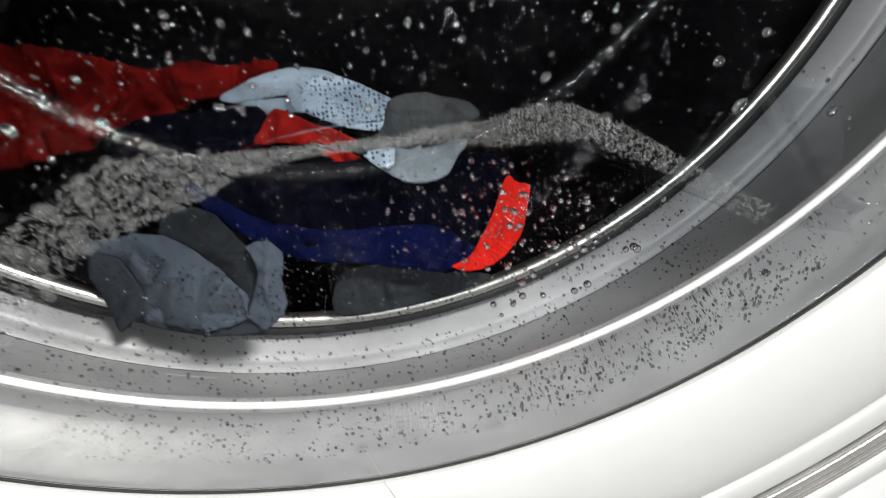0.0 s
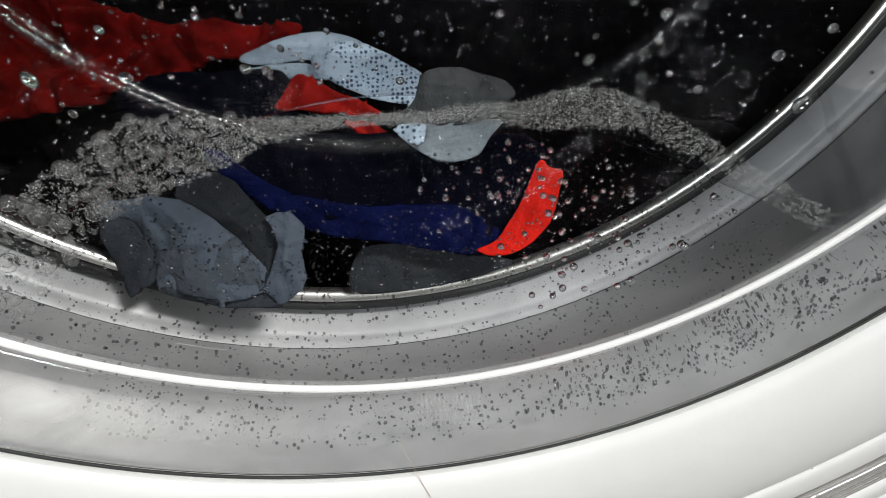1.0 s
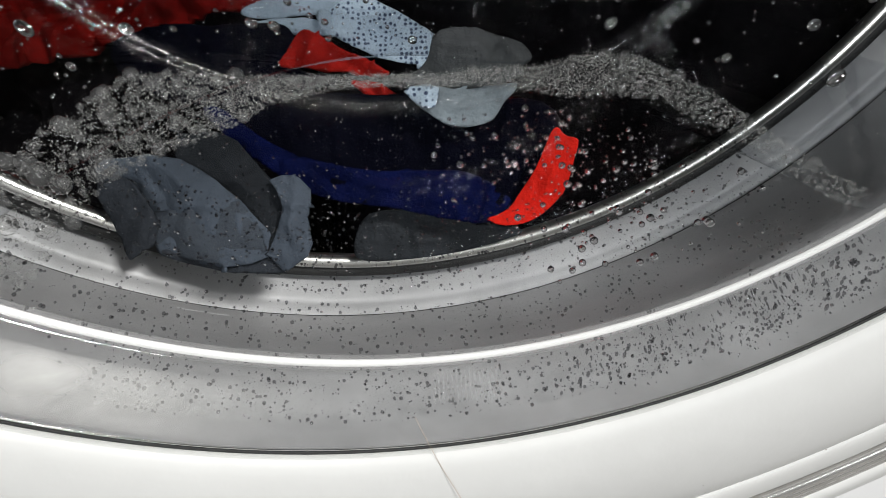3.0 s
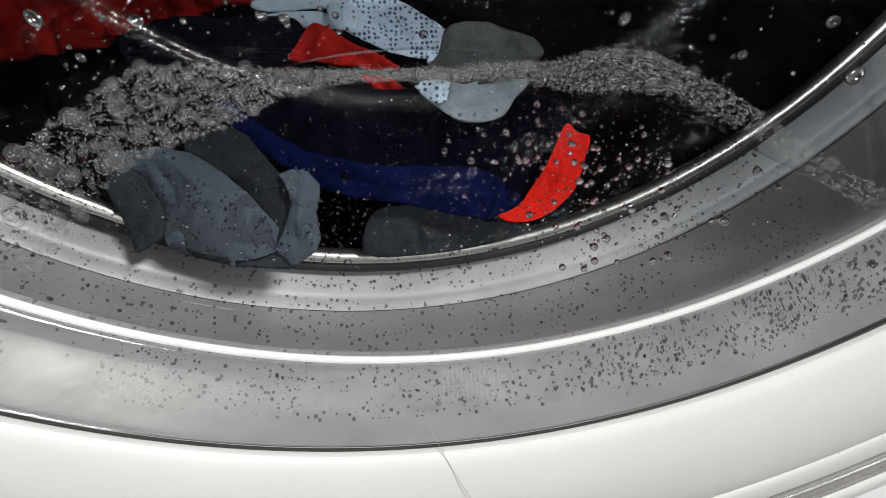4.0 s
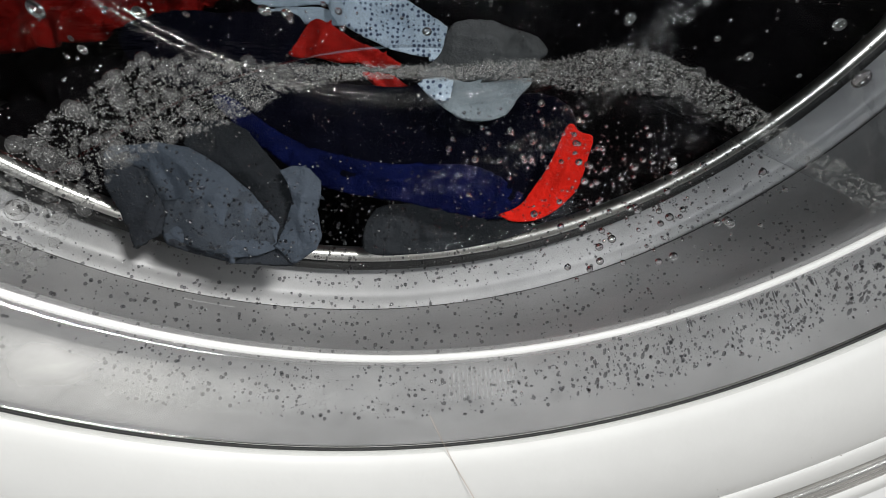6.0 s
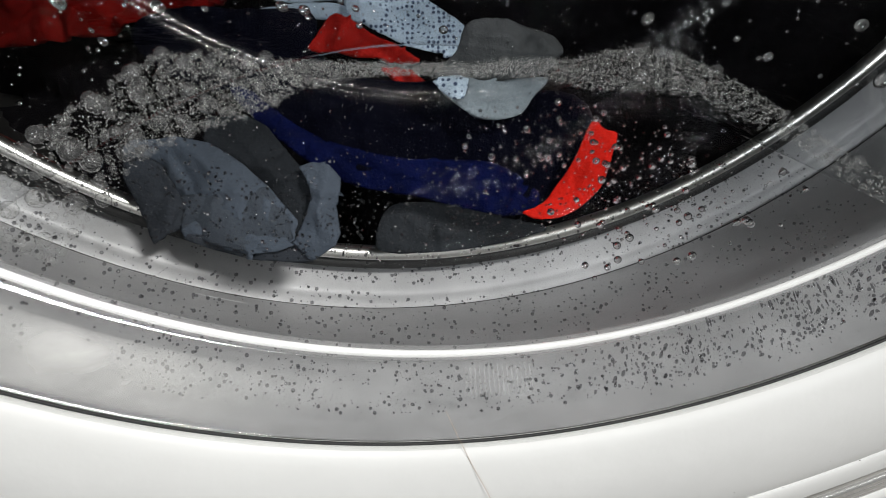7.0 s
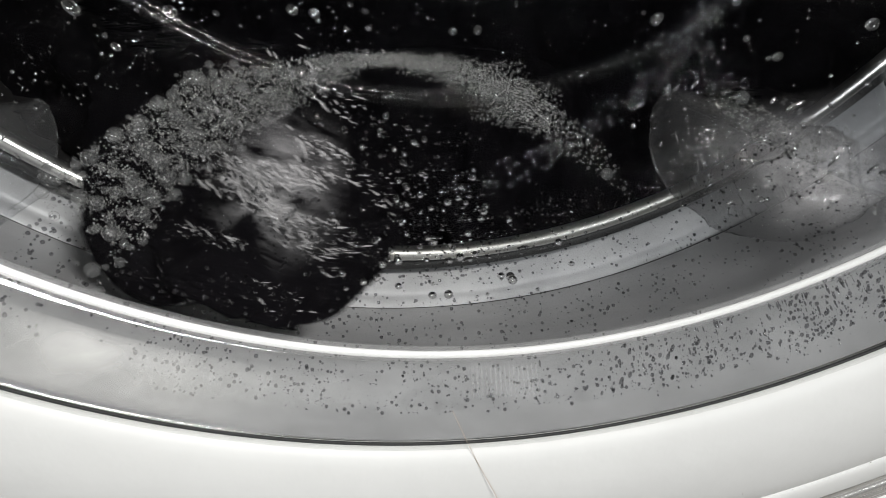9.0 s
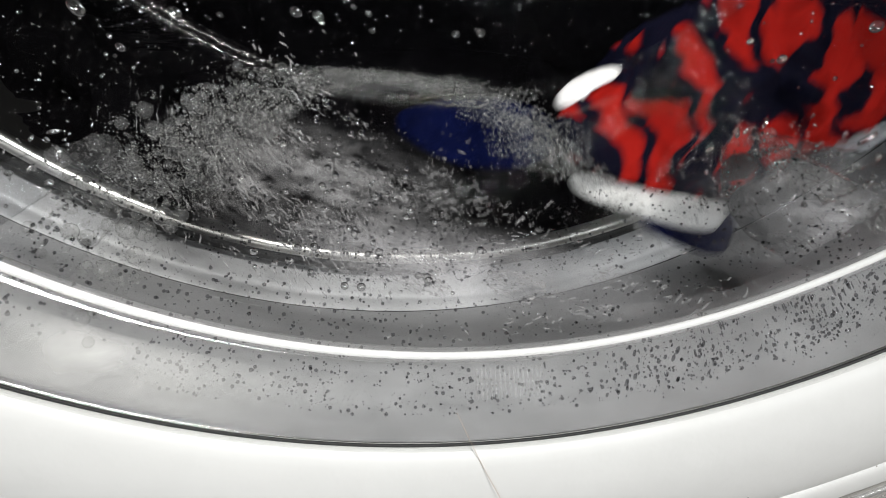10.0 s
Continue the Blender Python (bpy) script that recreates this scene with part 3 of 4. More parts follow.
# garments that tumble in from the side once the drum turns
lobe = cloth("black_jumper", [(-0.030, 0.034), (0.006, 0.038), (0.024, 0.028), (0.019, 0.008), (0.016, -0.010), (0.010, -0.019), (0.002, -0.018), (-0.006, -0.020), (-0.012, -0.014), (-0.022, -0.006), (-0.032, 0.012)],
             M_BLACK, 21, [(0.0, 0.0, 70, 0.006, 0.006)], lump=0.006, label="black wet jumper tumbling through the water", category="jumper")
trousers = cloth("black_leggings", [(-0.040, 0.026), (-0.010, 0.036), (0.034, 0.032), (0.042, 0.010), (0.035, -0.010), (0.021, -0.021), (0.006, -0.018), (-0.010, -0.026), (-0.028, -0.019), (-0.043, 0.000)],
                 M_BLACK, 22, [(0.0, 0.0, 20, 0.006, 0.006)], lump=0.006, label="black wet leggings tumbling through the water", category="leggings")


def striped(name):
    """Red cotton with uneven dark blue bars, broken up by cross bars."""
    m = weave(name, (0.30, 0.010, 0.007))
    nt = m.node_tree
    b = nt.nodes["Principled BSDF"]
    tc = nt.nodes.new("ShaderNodeTexCoord")
    outs = []
    for way, scale, bend in (("X", 24, 7), ("DIAGONAL", 9, 10)):
        w = nt.nodes.new("ShaderNodeTexWave")
        w.bands_direction = way
        w.inputs["Scale"].default_value, w.inputs["Distortion"].default_value, w.inputs["Detail Scale"].default_value = scale, bend, 2.0
        nt.links.new(tc.outputs["Object"], w.inputs["Vector"])
        outs.append(w)
    mxm = nt.nodes.new("ShaderNodeMath")
    mxm.operation = "MINIMUM"
    nt.links.new(outs[0].outputs["Fac"], mxm.inputs[0])
    nt.links.new(outs[1].outputs["Fac"], mxm.inputs[1])
    r = nt.nodes.new("ShaderNodeValToRGB")
    r.color_ramp.elements[0].position, r.color_ramp.elements[1].position = 0.13, 0.22
    r.color_ramp.elements[0].color, r.color_ramp.elements[1].color = (0.003, 0.003, 0.009, 1), (0.30, 0.010, 0.007, 1)
    nt.links.new(mxm.outputs[0], r.inputs[0])
    nt.links.new(r.outputs[0], b.inputs["Base Color"])
    return m


def spotted(name):
    """Pale blue cotton printed with small dark dots."""
    m = material(name, (0.38, 0.47, 0.56), 0.85, 0, 0.15, 60, 0.4, 900)
    nt = m.node_tree
    b = nt.nodes["Principled BSDF"]
    tc = nt.nodes.new("ShaderNodeTexCoord")
    v = nt.nodes.new("ShaderNodeTexVoronoi")
    v.inputs["Scale"].default_value, v.inputs["Randomness"].default_value = 500, 0.40
    r = nt.nodes.new("ShaderNodeValToRGB")
    r.color_ramp.elements[0].position, r.color_ramp.elements[1].position = 0.28, 0.38
    r.color_ramp.elements[0].color, r.color_ramp.elements[1].color = (0.03, 0.05, 0.10, 1), (0.38, 0.47, 0.56, 1)
    nt.links.new(tc.outputs["Object"], v.inputs["Vector"])
    nt.links.new(v.outputs["Distance"], r.inputs[0])
    nt.links.new(r.outputs[0], b.inputs["Base Color"])
    return m


dotted.data.materials[0] = spotted("dotted_cotton")
SOCK_DOTS.data.materials[0] = dotted.data.materials[0]

jersey = cloth("striped_jersey", [(-0.05, -0.008), (-0.042, 0.008), (-0.026, 0.023), (-0.011, 0.032), (0.021, 0.042), (0.053, 0.042), (0.053, 0.0), (0.029, -0.011), (0.005, -0.021), (0.001, -0.027), (-0.042, -0.018)],
               striped("red_blue_cotton"), 23, [(0.0, 0.0, 35, 0.005, 0.008), (-0.02, 0.01, 60, 0.004, -0.008), (0.02, 0.01, 100, 0.004, -0.008)], lump=0.011, rounds=1, label="red and dark blue striped jersey with a white hem, tumbling", category="jersey")
hem = cloth("hem", [(-0.0435, -0.016), (-0.021, -0.0215), (0.001, -0.0265), (0.003, -0.029), (-0.001, -0.0365), (-0.024, -0.03), (-0.042, -0.024)], weave("white_cotton", (0.75, 0.74, 0.72)), 24, lump=0.001, bulge=0.003)
edging = cloth("edging", [(-0.027, -0.029), (0.0, -0.0345), (0.005, -0.027), (0.005, -0.035), (0.001, -0.043), (-0.014, -0.038)], M_NAVY, 25, lump=0.001, bulge=0.001)
sleeve = cloth("sleeve", [(-0.0957, 0.0017), (-0.0842, 0.005), (-0.0693, 0.0059), (-0.0545, 0.0026), (-0.0446, -0.0024), (-0.0471, -0.0115), (-0.0561, -0.0164), (-0.071, -0.0161), (-0.0842, -0.0115), (-0.0941, -0.0057)], M_NAVY, 26, [(-0.02, 0.01, -15, 0.002, 0.003)], lump=0.004)
sleeve.location = (0, 0, -0.006)
band = cloth("cuff", [(-0.0487, 0.0026), (-0.0446, 0.0075), (-0.0363, 0.0113), (-0.0306, 0.012), (-0.0297, 0.0087), (-0.0363, 0.0059), (-0.0429, 0.0009), (-0.0471, -0.0007)], hem.data.materials[0], 27, lump=0.002, bulge=0.002)
band.location = (0, 0, 0.006)
for ob, lab in ((hem, "white cotton hem"), (edging, "navy blue edging"), (sleeve, "navy blue sleeve trailing in the water"), (band, "white cotton cuff")):
    ob.parent = jersey
    ob["label"] = lab


# ---------------------------------------------------------------- foam, bubbles, drops
rng = np.random.default_rng(7)
WAVE_X = (-0.12, -0.09, -0.08, -0.07, -0.06, -0.045, -0.03, -0.015, 0.0, 0.015, 0.03, 0.045, 0.06, 0.07, 0.08, 0.09, 0.12)
STILL = (-0.1210, -0.1199, -0.1186, -0.1174, -0.1200, -0.1239, -0.1265, -0.1279, -0.1282, -0.1279, -0.1257, -0.1233, -0.1181, -0.1160, -0.1176, -0.1218, -0.1240)
WAVES = (
    (0.0, STILL),
    (6.9, STILL),
    (7.5, (-0.1188, -0.1188, -0.1202, -0.1198, -0.1212, -0.1249, -0.1264, -0.1279, -0.1276, -0.1260, -0.1243, -0.1212, -0.1174, -0.1143, -0.1132, -0.1180, -0.1200)),
    (8.0, (-0.1188, -0.1188, -0.1202, -0.1206, -0.1214, -0.1242, -0.1267, -0.1290, -0.1304, -0.1270, -0.1266, -0.1253, -0.1249, -0.1302, -0.1335, -0.1290, -0.1260)),
    (8.5, (-0.1205, -0.1205, -0.1235, -0.1275, -0.1275, -0.1275, -0.1297, -0.1304, -0.1295, -0.1282, -0.1260, -0.1238, -0.1212, -0.1192, -0.1184, -0.1231, -0.1231)),
    (9.0, (-0.1228, -0.1228, -0.1236, -0.1217, -0.1219, -0.1247, -0.1252, -0.1259, -0.1270, -0.1282, -0.1307, -0.1322, -0.1296, -0.1259, -0.1217, -0.1205, -0.1205)),
    (9.5, (-0.1223, -0.1223, -0.1231, -0.1247, -0.1259, -0.1278, -0.1299, -0.1314, -0.1313, -0.1273, -0.1247, -0.1212, -0.1169, -0.1161, -0.1196, -0.1217, -0.1217)),
    (10.0, (-0.1205, -0.1205, -0.1230, -0.1255, -0.1242, -0.1246, -0.1267, -0.1288, -0.1301, -0.1314, -0.1351, -0.1345, -0.1307, -0.1278, -0.1254, -0.1242, -0.1242)),
)


def level(x, k=0):
    return float(np.interp(x, WAVE_X, WAVES[k][1]))


def on_glass(x, z, off=0.0042):
    lim = math.sqrt(max(0.0, 0.1625 ** 2 - z * z))
    x = max(-lim, min(lim, x))
    return np.array((x, float(bowl(min(math.hypot(x, z), 0.1648))) + off, z))


FOAM = []
DRIFT = (0, 0, 0, 0.2, 0.9, 1.0, 1.0, 0.95)   # how far the suds at the middle are swept aside


FOAM_X = (-0.12, -0.09, -0.08, -0.07, -0.05, -0.035, -0.015, 0.02, 0.04, 0.055, 0.075, 0.09, 0.12)
FOAM_W = (0.0200, 0.0180, 0.0150, 0.0105, 0.0074, 0.0034, 0.0016, 0.0018, 0.0034, 0.0058, 0.0062, 0.0044, 0.0036)
M_CELL = clear("soap_cell", 1.2, (0.97, 0.97, 0.965), 0.12, 2.8, body=0.032, power=7.0)


def build_foam():
    n = 17
    for i in range(n):
        x0 = -0.094 + 0.188 * i / (n - 1)
        a = on_glass(x0, level(x0))
        left = max(0.0, min(1.0, (-0.030 - x0) / 0.03))
        wide = float(np.interp(x0, FOAM_X, FOAM_W))
        # cells packed against the glass, the larger first
        c, r, n_try = [], [], int(900 + 150000 * wide)
        sizes = sorted((0.00022 + (0.00038 + 0.00042 * left) * rng.random() ** 2 + (0.0017 * rng.random() ** 4 if rng.random() < 0.16 * left + 0.01 else 0) for _ in range(n_try)), reverse=True)
        uv = np.zeros((0, 3))
        for rad in sizes:
            dx = rng.uniform(-0.0065, 0.0065) + rng.uniform(-0.0065, 0.0065)
            w = float(np.interp(x0 + dx, FOAM_X, FOAM_W))
            dv = w * rng.random() ** 1.2 - 0.0004
            if math.hypot(x0 + dx, level(x0 + dx) - dv) > 0.1530:
                continue
            if len(uv) and (np.hypot(uv[:, 0] - dx, uv[:, 1] - dv) < 0.76 * (uv[:, 2] + rad)).any():
                continue
            uv = np.vstack([uv, (dx, dv, rad)])
            p = on_glass(x0 + dx, level(x0 + dx) - dv, 0.0040 + rad + 0.0008 * rng.random())
            c.append(p - a)
            r.append(rad)
        cells = balls("cells", c, r, 2)
        # fine lather behind them
        c, r = [], []
        for _ in range(int(250 + 105000 * wide * (1 - 0.45 * left))):
            dx = rng.uniform(-0.0065, 0.0065) + rng.uniform(-0.0065, 0.0065)
            w = float(np.interp(x0 + dx, FOAM_X, FOAM_W))
            rad, dv = rng.uniform(0.00008, 0.00022), w * rng.random() ** 1.1 + 0.0003 * rng.normal() - 0.0003
            if math.hypot(x0 + dx, level(x0 + dx) - dv) > 0.1530:
                continue
            p = on_glass(x0 + dx, level(x0 + dx) - dv, 0.0050 + rad + 0.0030 * rng.random())
            c.append(p - a)
            r.append(rad)
        ob = tagged(finish("foam", balls("foam", c, r, 1), M_FOAM), "grey-white soap foam clinging to the door glass", "foam", kind="stuff")
        finish("foam_cells", cells, M_CELL, ob)
        ob.location = a + np.array((0, 0, AX))
        FOAM.append((ob, x0))


build_foam()


def drip_marks():
    g = np.random.default_rng(19)
    c, r, d, k = [], [], [], []
    while len(c) < 420:
        x = g.normal(0.072, 0.024)
        q = 0.1542 + 0.0085 * g.random() ** 1.2
        if not 0.01 < x < 0.125 or g.random() > 0.35 + 0.65 * (noise.noise(Vector((x * 160, q * 60, 4))) > 0):
            continue
        u = np.array((x, 0.0, -math.sqrt(q * q - x * x))) / q
        c.append((u[0] * q, bowl(q) - 0.0003, u[2] * q))
        r.append(0.00010 + 0.00022 * g.random() ** 2)
        d.append(np.array((u[0], -0.72, u[2])) / math.hypot(1, 0.72))
        k.append(1.5 + 5.0 * g.random() ** 2 * max(0.0, 1 - (q - 0.1542) / 0.006))
    return c, r, d, k


def build_bubbles():
    c, r, sq = [], [], []
    while len(c) < 4500:
        x, z = rng.uniform(-0.118, 0.118), rng.uniform(-0.1646, -0.118)
        q = math.hypot(x, z)
        if q > 0.1618 or z > level(x) - 0.006:
            continue
        keep = (0.22 if q > 0.1440 else -0.15) + 0.35 * (0.1440 < q < 0.153) + 0.30 * (q > 0.1545) * (0.3 + 1 / (1 + math.exp(-(x - 0.035) / 0.012))) * ((q - 0.150) / 0.0143) + 0.45 * math.exp(-((x + 0.035) / 0.03) ** 2 - ((q - 0.146) / 0.006) ** 2)
        if noise.noise(Vector((x * 60, z * 60, 3))) * 0.5 + keep < rng.random() * 1.1:
            continue
        rad = 0.00012 + 0.00036 * rng.random() ** 2.4
        sq.append((1, 1, 1 + 1.6 * rng.random() ** 2 * (q > 0.154) * (x > 0.02)))
        c.append(on_glass(x, z, 0.0040 + rad * 0.6 if q < 0.150 else 0.0008))
        r.append(rad)
    ob = tagged(finish("drip_marks", balls("drip_marks", *drip_marks()[:2], 1, None, *drip_marks()[2:]), M_SPOT), "short drip marks running down the rim of the glass", "drips", kind="stuff")
    ob.location.z = AX
    ob = tagged(finish("air_bubbles", balls("air_bubbles", c, r, 1, sq), M_SPOT), "tiny air bubbles clinging to the wet glass", "bubbles", kind="stuff")
    ob.location.z = AX
    c, r = [], []
    while len(c) < 260:
        x, z = rng.normal(0.050, 0.020), rng.normal(-0.1375, 0.0055)
        if z > level(x) - 0.005 or math.hypot(x, z) > 0.151:
            continue
        rad = 0.00022 + 0.0009 * rng.random() ** 2.6
        c.append(on_glass(x, z, 0.0042 + rad))
        r.append(rad)
    while len(c) < 1300:
        x, z = rng.uniform(-0.075, 0.080), rng.uniform(-0.152, -0.122)
        if z > level(x) - 0.004 or math.hypot(x, z) > 0.149:
            continue
        rad = 0.00009 + 0.00028 * rng.random() ** 3
        c.append(on_glass(x, z, 0.0042 + rad))
        r.append(rad)
    big = tagged(finish("rising_bubbles", balls("rising_bubbles", c, r, 2), M_BUBBLE), "round air bubbles hanging in the water before the laundry", "bubbles", kind="stuff")
    big.location.z = AX
    return big


def build_residue():
    """Fine soap film dried in a streak on the rim of the glass."""
    c, r = [], []
    while len(c) < 5000:
        x, q = rng.normal(-0.075, 0.024), rng.normal(0.1598, 0.0012)
        if not 0.1562 < q < 0.1622 or abs(x) > 0.125:
            continue
        z = -math.sqrt(q * q - x * x)
        if noise.noise(Vector((x * 50, q * 700, 8))) * 0.7 + 0.45 < rng.random():
            continue
        c.append(on_glass(x, z, 0.0007))
        r.append(rng.uniform(0.00004, 0.00010))
    ob = tagged(finish("soap_residue", balls("soap_residue", c, r, 1), clear("soap_film", 1.3, (0.97, 0.97, 0.96), 0.2, 1.0, body=0.30, body_colour=(0.9, 0.9, 0.87), power=2.5)), "whitish streak of soap residue on the glass rim", "residue", kind="stuff")
    ob.location.z = AX


rising = build_bubbles()
build_residue()


def build_drops():
    """Drops and beads on the inner side of the glass, over the water."""
    for k in range(140):
        x, z = rng.uniform(-0.090, 0.118), rng.uniform(-0.124, -0.088)
        if z < level(x) + 0.006:
            z = level(x) + 0.006 + 0.03 * rng.random()
        rad = 0.0005 + 0.0016 * rng.random() ** 2.6
        run = 1 + 0.35 * rng.random() ** 2
        ob = tagged(finish("water_drop", balls("water_drop", [(0, 0, 0)], [rad], 3, [(0.95, 0.62, run)]), M_DROP), "clear water drop on the door glass", "drop", "drops on the glass")
        p = on_glass(x, z, 0.0038)
        ob.location = p + np.array((0, 0, AX))
        r0 = math.hypot(x, z)
        slope = (bowl(r0 + 0.001) - bowl(r0 - 0.001)) / 0.002
        ob.rotation_euler = Vector((-slope * x / r0, 1, -slope * z / r0)).to_track_quat("Y", "Z").to_euler()
    c, r = [], []
    for k in range(1500):
        x, z = rng.uniform(-0.10, 0.125), rng.uniform(-0.125, -0.080)
        if z < level(x) + 0.002:
            continue
        c.append(on_glass(x, z, 0.0040))
        r.append(0.00012 + 0.00036 * rng.random() ** 3)
    ob = tagged(finish("water_beads", balls("water_beads", c, r, 2), M_DROP), "fine water spray beaded on the door glass", "beads", kind="stuff")
    ob.location.z = AX


build_drops()


def build_ring_beads():
    """Specks of dried water and dust on the white ring."""
    c, r = [], []
    for k in range(60):
        q, a = rng.uniform(0.169, 0.209), rng.uniform(-2.3, -0.7)
        y = float(np.interp(q, (0.166, 0.169, 0.180, 0.196, 0.208, 0.212), (-0.0008, -0.0031, -0.0057, -0.0046, -0.0006, 0.002)))
        c.append((q * math.cos(a), y, q * math.sin(a)))
        r.append(0.00006 + 0.00022 * rng.random() ** 4)
    ob = tagged(finish("dust_specks", balls("dust_specks", c, r, 2), material("dust", (0.16, 0.14, 0.12), 0.8)), "scattered dust specks on the white door ring", "dust", kind="stuff")
    ob.location.z = AX


build_ring_beads()


def suds_cloud(n, w, h, d0, seed, big=0.00055):
    g = np.random.default_rng(seed)
    c, r, d, k = [], [], [], []
    while len(c) < n:
        p = np.array((g.normal(0, w), g.normal(0, h), g.normal(0, d0)))
        if noise.noise(Vector((p[0] * 45, p[1] * 130, seed))) < 0.02:
            continue
        c.append(p)
        r.append(0.00005 + big * 0.5 * g.random() ** 3)
        t = -0.25 + 18 * p[0] + 0.25 * g.normal()
        d.append((math.cos(t), math.sin(t), 0))
        k.append(1 + 9 * g.random() ** 2)
    return tagged(finish("suds", balls("suds", c, r, 1, None, d, k), M_SUDS), "whirling white suds in the churned water", "suds", kind="stuff")


M_SUDS = clear("suds", 1.33, (0.9, 0.9, 0.9), 0.1, 1.0, body=0.22, body_colour=(0.8, 0.78, 0.78))
suds_a = suds_cloud(2200, 0.011, 0.013, 0.004, 31)
suds_b = suds_cloud(3000, 0.026, 0.008, 0.006, 32, 0.0004)
suds_c = suds_cloud(2600, 0.022, 0.007, 0.004, 33, 0.0004)
suds_d = suds_cloud(3000, 0.030, 0.006, 0.003, 34, 0.0004)


def milky(name, scale, most, colour=(0.80, 0.78, 0.78), grain=(1.0, 3.2, 1.0), mask=(2.0, 2.0, 0.0), floor=0.40, fade=0.5):
    """Cloudy wisps of fine bubbles: thin towards the rim, torn by flow."""
    m = bpy.data.materials.new(name)
    m.use_nodes = True
    nt = m.node_tree
    nt.nodes.remove(nt.nodes["Principled BSDF"])
    tc = nt.nodes.new("ShaderNodeTexCoord")
    mp = nt.nodes.new("ShaderNodeMapping")
    mp.inputs["Scale"].default_value = grain
    mp.inputs["Rotation"].default_value = (0, 0, 0.25)
    n = nt.nodes.new("ShaderNodeTexNoise")
    n.inputs["Scale"].default_value, n.inputs["Detail"].default_value, n.inputs["Distortion"].default_value = scale, 5, 0.5
    r = nt.nodes.new("ShaderNodeMapRange")
    r.inputs["From Min"].default_value, r.inputs["From Max"].default_value, r.inputs["To Max"].default_value = floor, 0.78, most
    g = nt.nodes.new("ShaderNodeTexGradient")
    g.gradient_type = "QUADRATIC_SPHERE"
    m2 = nt.nodes.new("ShaderNodeMapping")
    m2.inputs["Location"].default_value, m2.inputs["Scale"].default_value = [-v / 2 for v in mask], mask
    k = nt.nodes.new("ShaderNodeMath")
    k.operation = "POWER"
    k.inputs[1].default_value = fade
    f = nt.nodes.new("ShaderNodeMath")
    f.operation = "MULTIPLY"
    tr, df, mx = nt.nodes.new("ShaderNodeBsdfTransparent"), nt.nodes.new("ShaderNodeBsdfDiffuse"), nt.nodes.new("ShaderNodeMixShader")
    df.inputs[0].default_value = (*colour, 1)
    for a, b in ((tc.outputs["Object"], mp.inputs[0]), (mp.outputs[0], n.inputs["Vector"]), (n.outputs["Fac"], r.inputs["Value"]), (tc.outputs["Generated"], m2.inputs[0]), (m2.outputs[0], g.inputs[0]),
                 (g.outputs["Fac"], k.inputs[0]), (k.outputs[0], f.inputs[0]), (r.outputs[0], f.inputs[1]), (f.outputs[0], mx.inputs[0]), (tr.outputs[0], mx.inputs[1]), (df.outputs[0], mx.inputs[2]),
                 (mx.outputs[0], nt.nodes["Material Output"].inputs["Surface"])):
        nt.links.new(a, b)
    return m


M_VEIL = milky("milky_suds", 80, 0.45, floor=0.36, fade=0.9)
M_HAZE = milky("hazy_suds", 34, 0.85, (0.74, 0.72, 0.73), (1.0, 2.2, 1.0), floor=0.22, fade=1.1)


def veil(parent, w, h, seed, dz, mat):
    pts = [(w * math.cos(a) * (1 + 0.15 * math.sin(3 * a + seed)), h * math.sin(a) * (1 + 0.15 * math.cos(2 * a + seed))) for a in np.linspace(0, 2 * np.pi, 14, endpoint=False)]
    ob = cloth("veil", pts, mat, seed, lump=0.003, bulge=0.001, step=0.0022, thick=0.0004)
    ob.parent, ob.location = parent, (0, 0, dz)
    ob["label"] = "milky veil of fine bubbles"


for par, w, h, sd, mt in ((suds_a, 0.019, 0.022, 41, M_VEIL), (suds_b, 0.050, 0.019, 42, M_VEIL), (suds_c, 0.060, 0.030, 43, M_HAZE), (suds_d, 0.075, 0.016, 44, M_HAZE)):
    veil(par, w, h, sd, -0.002, mt)


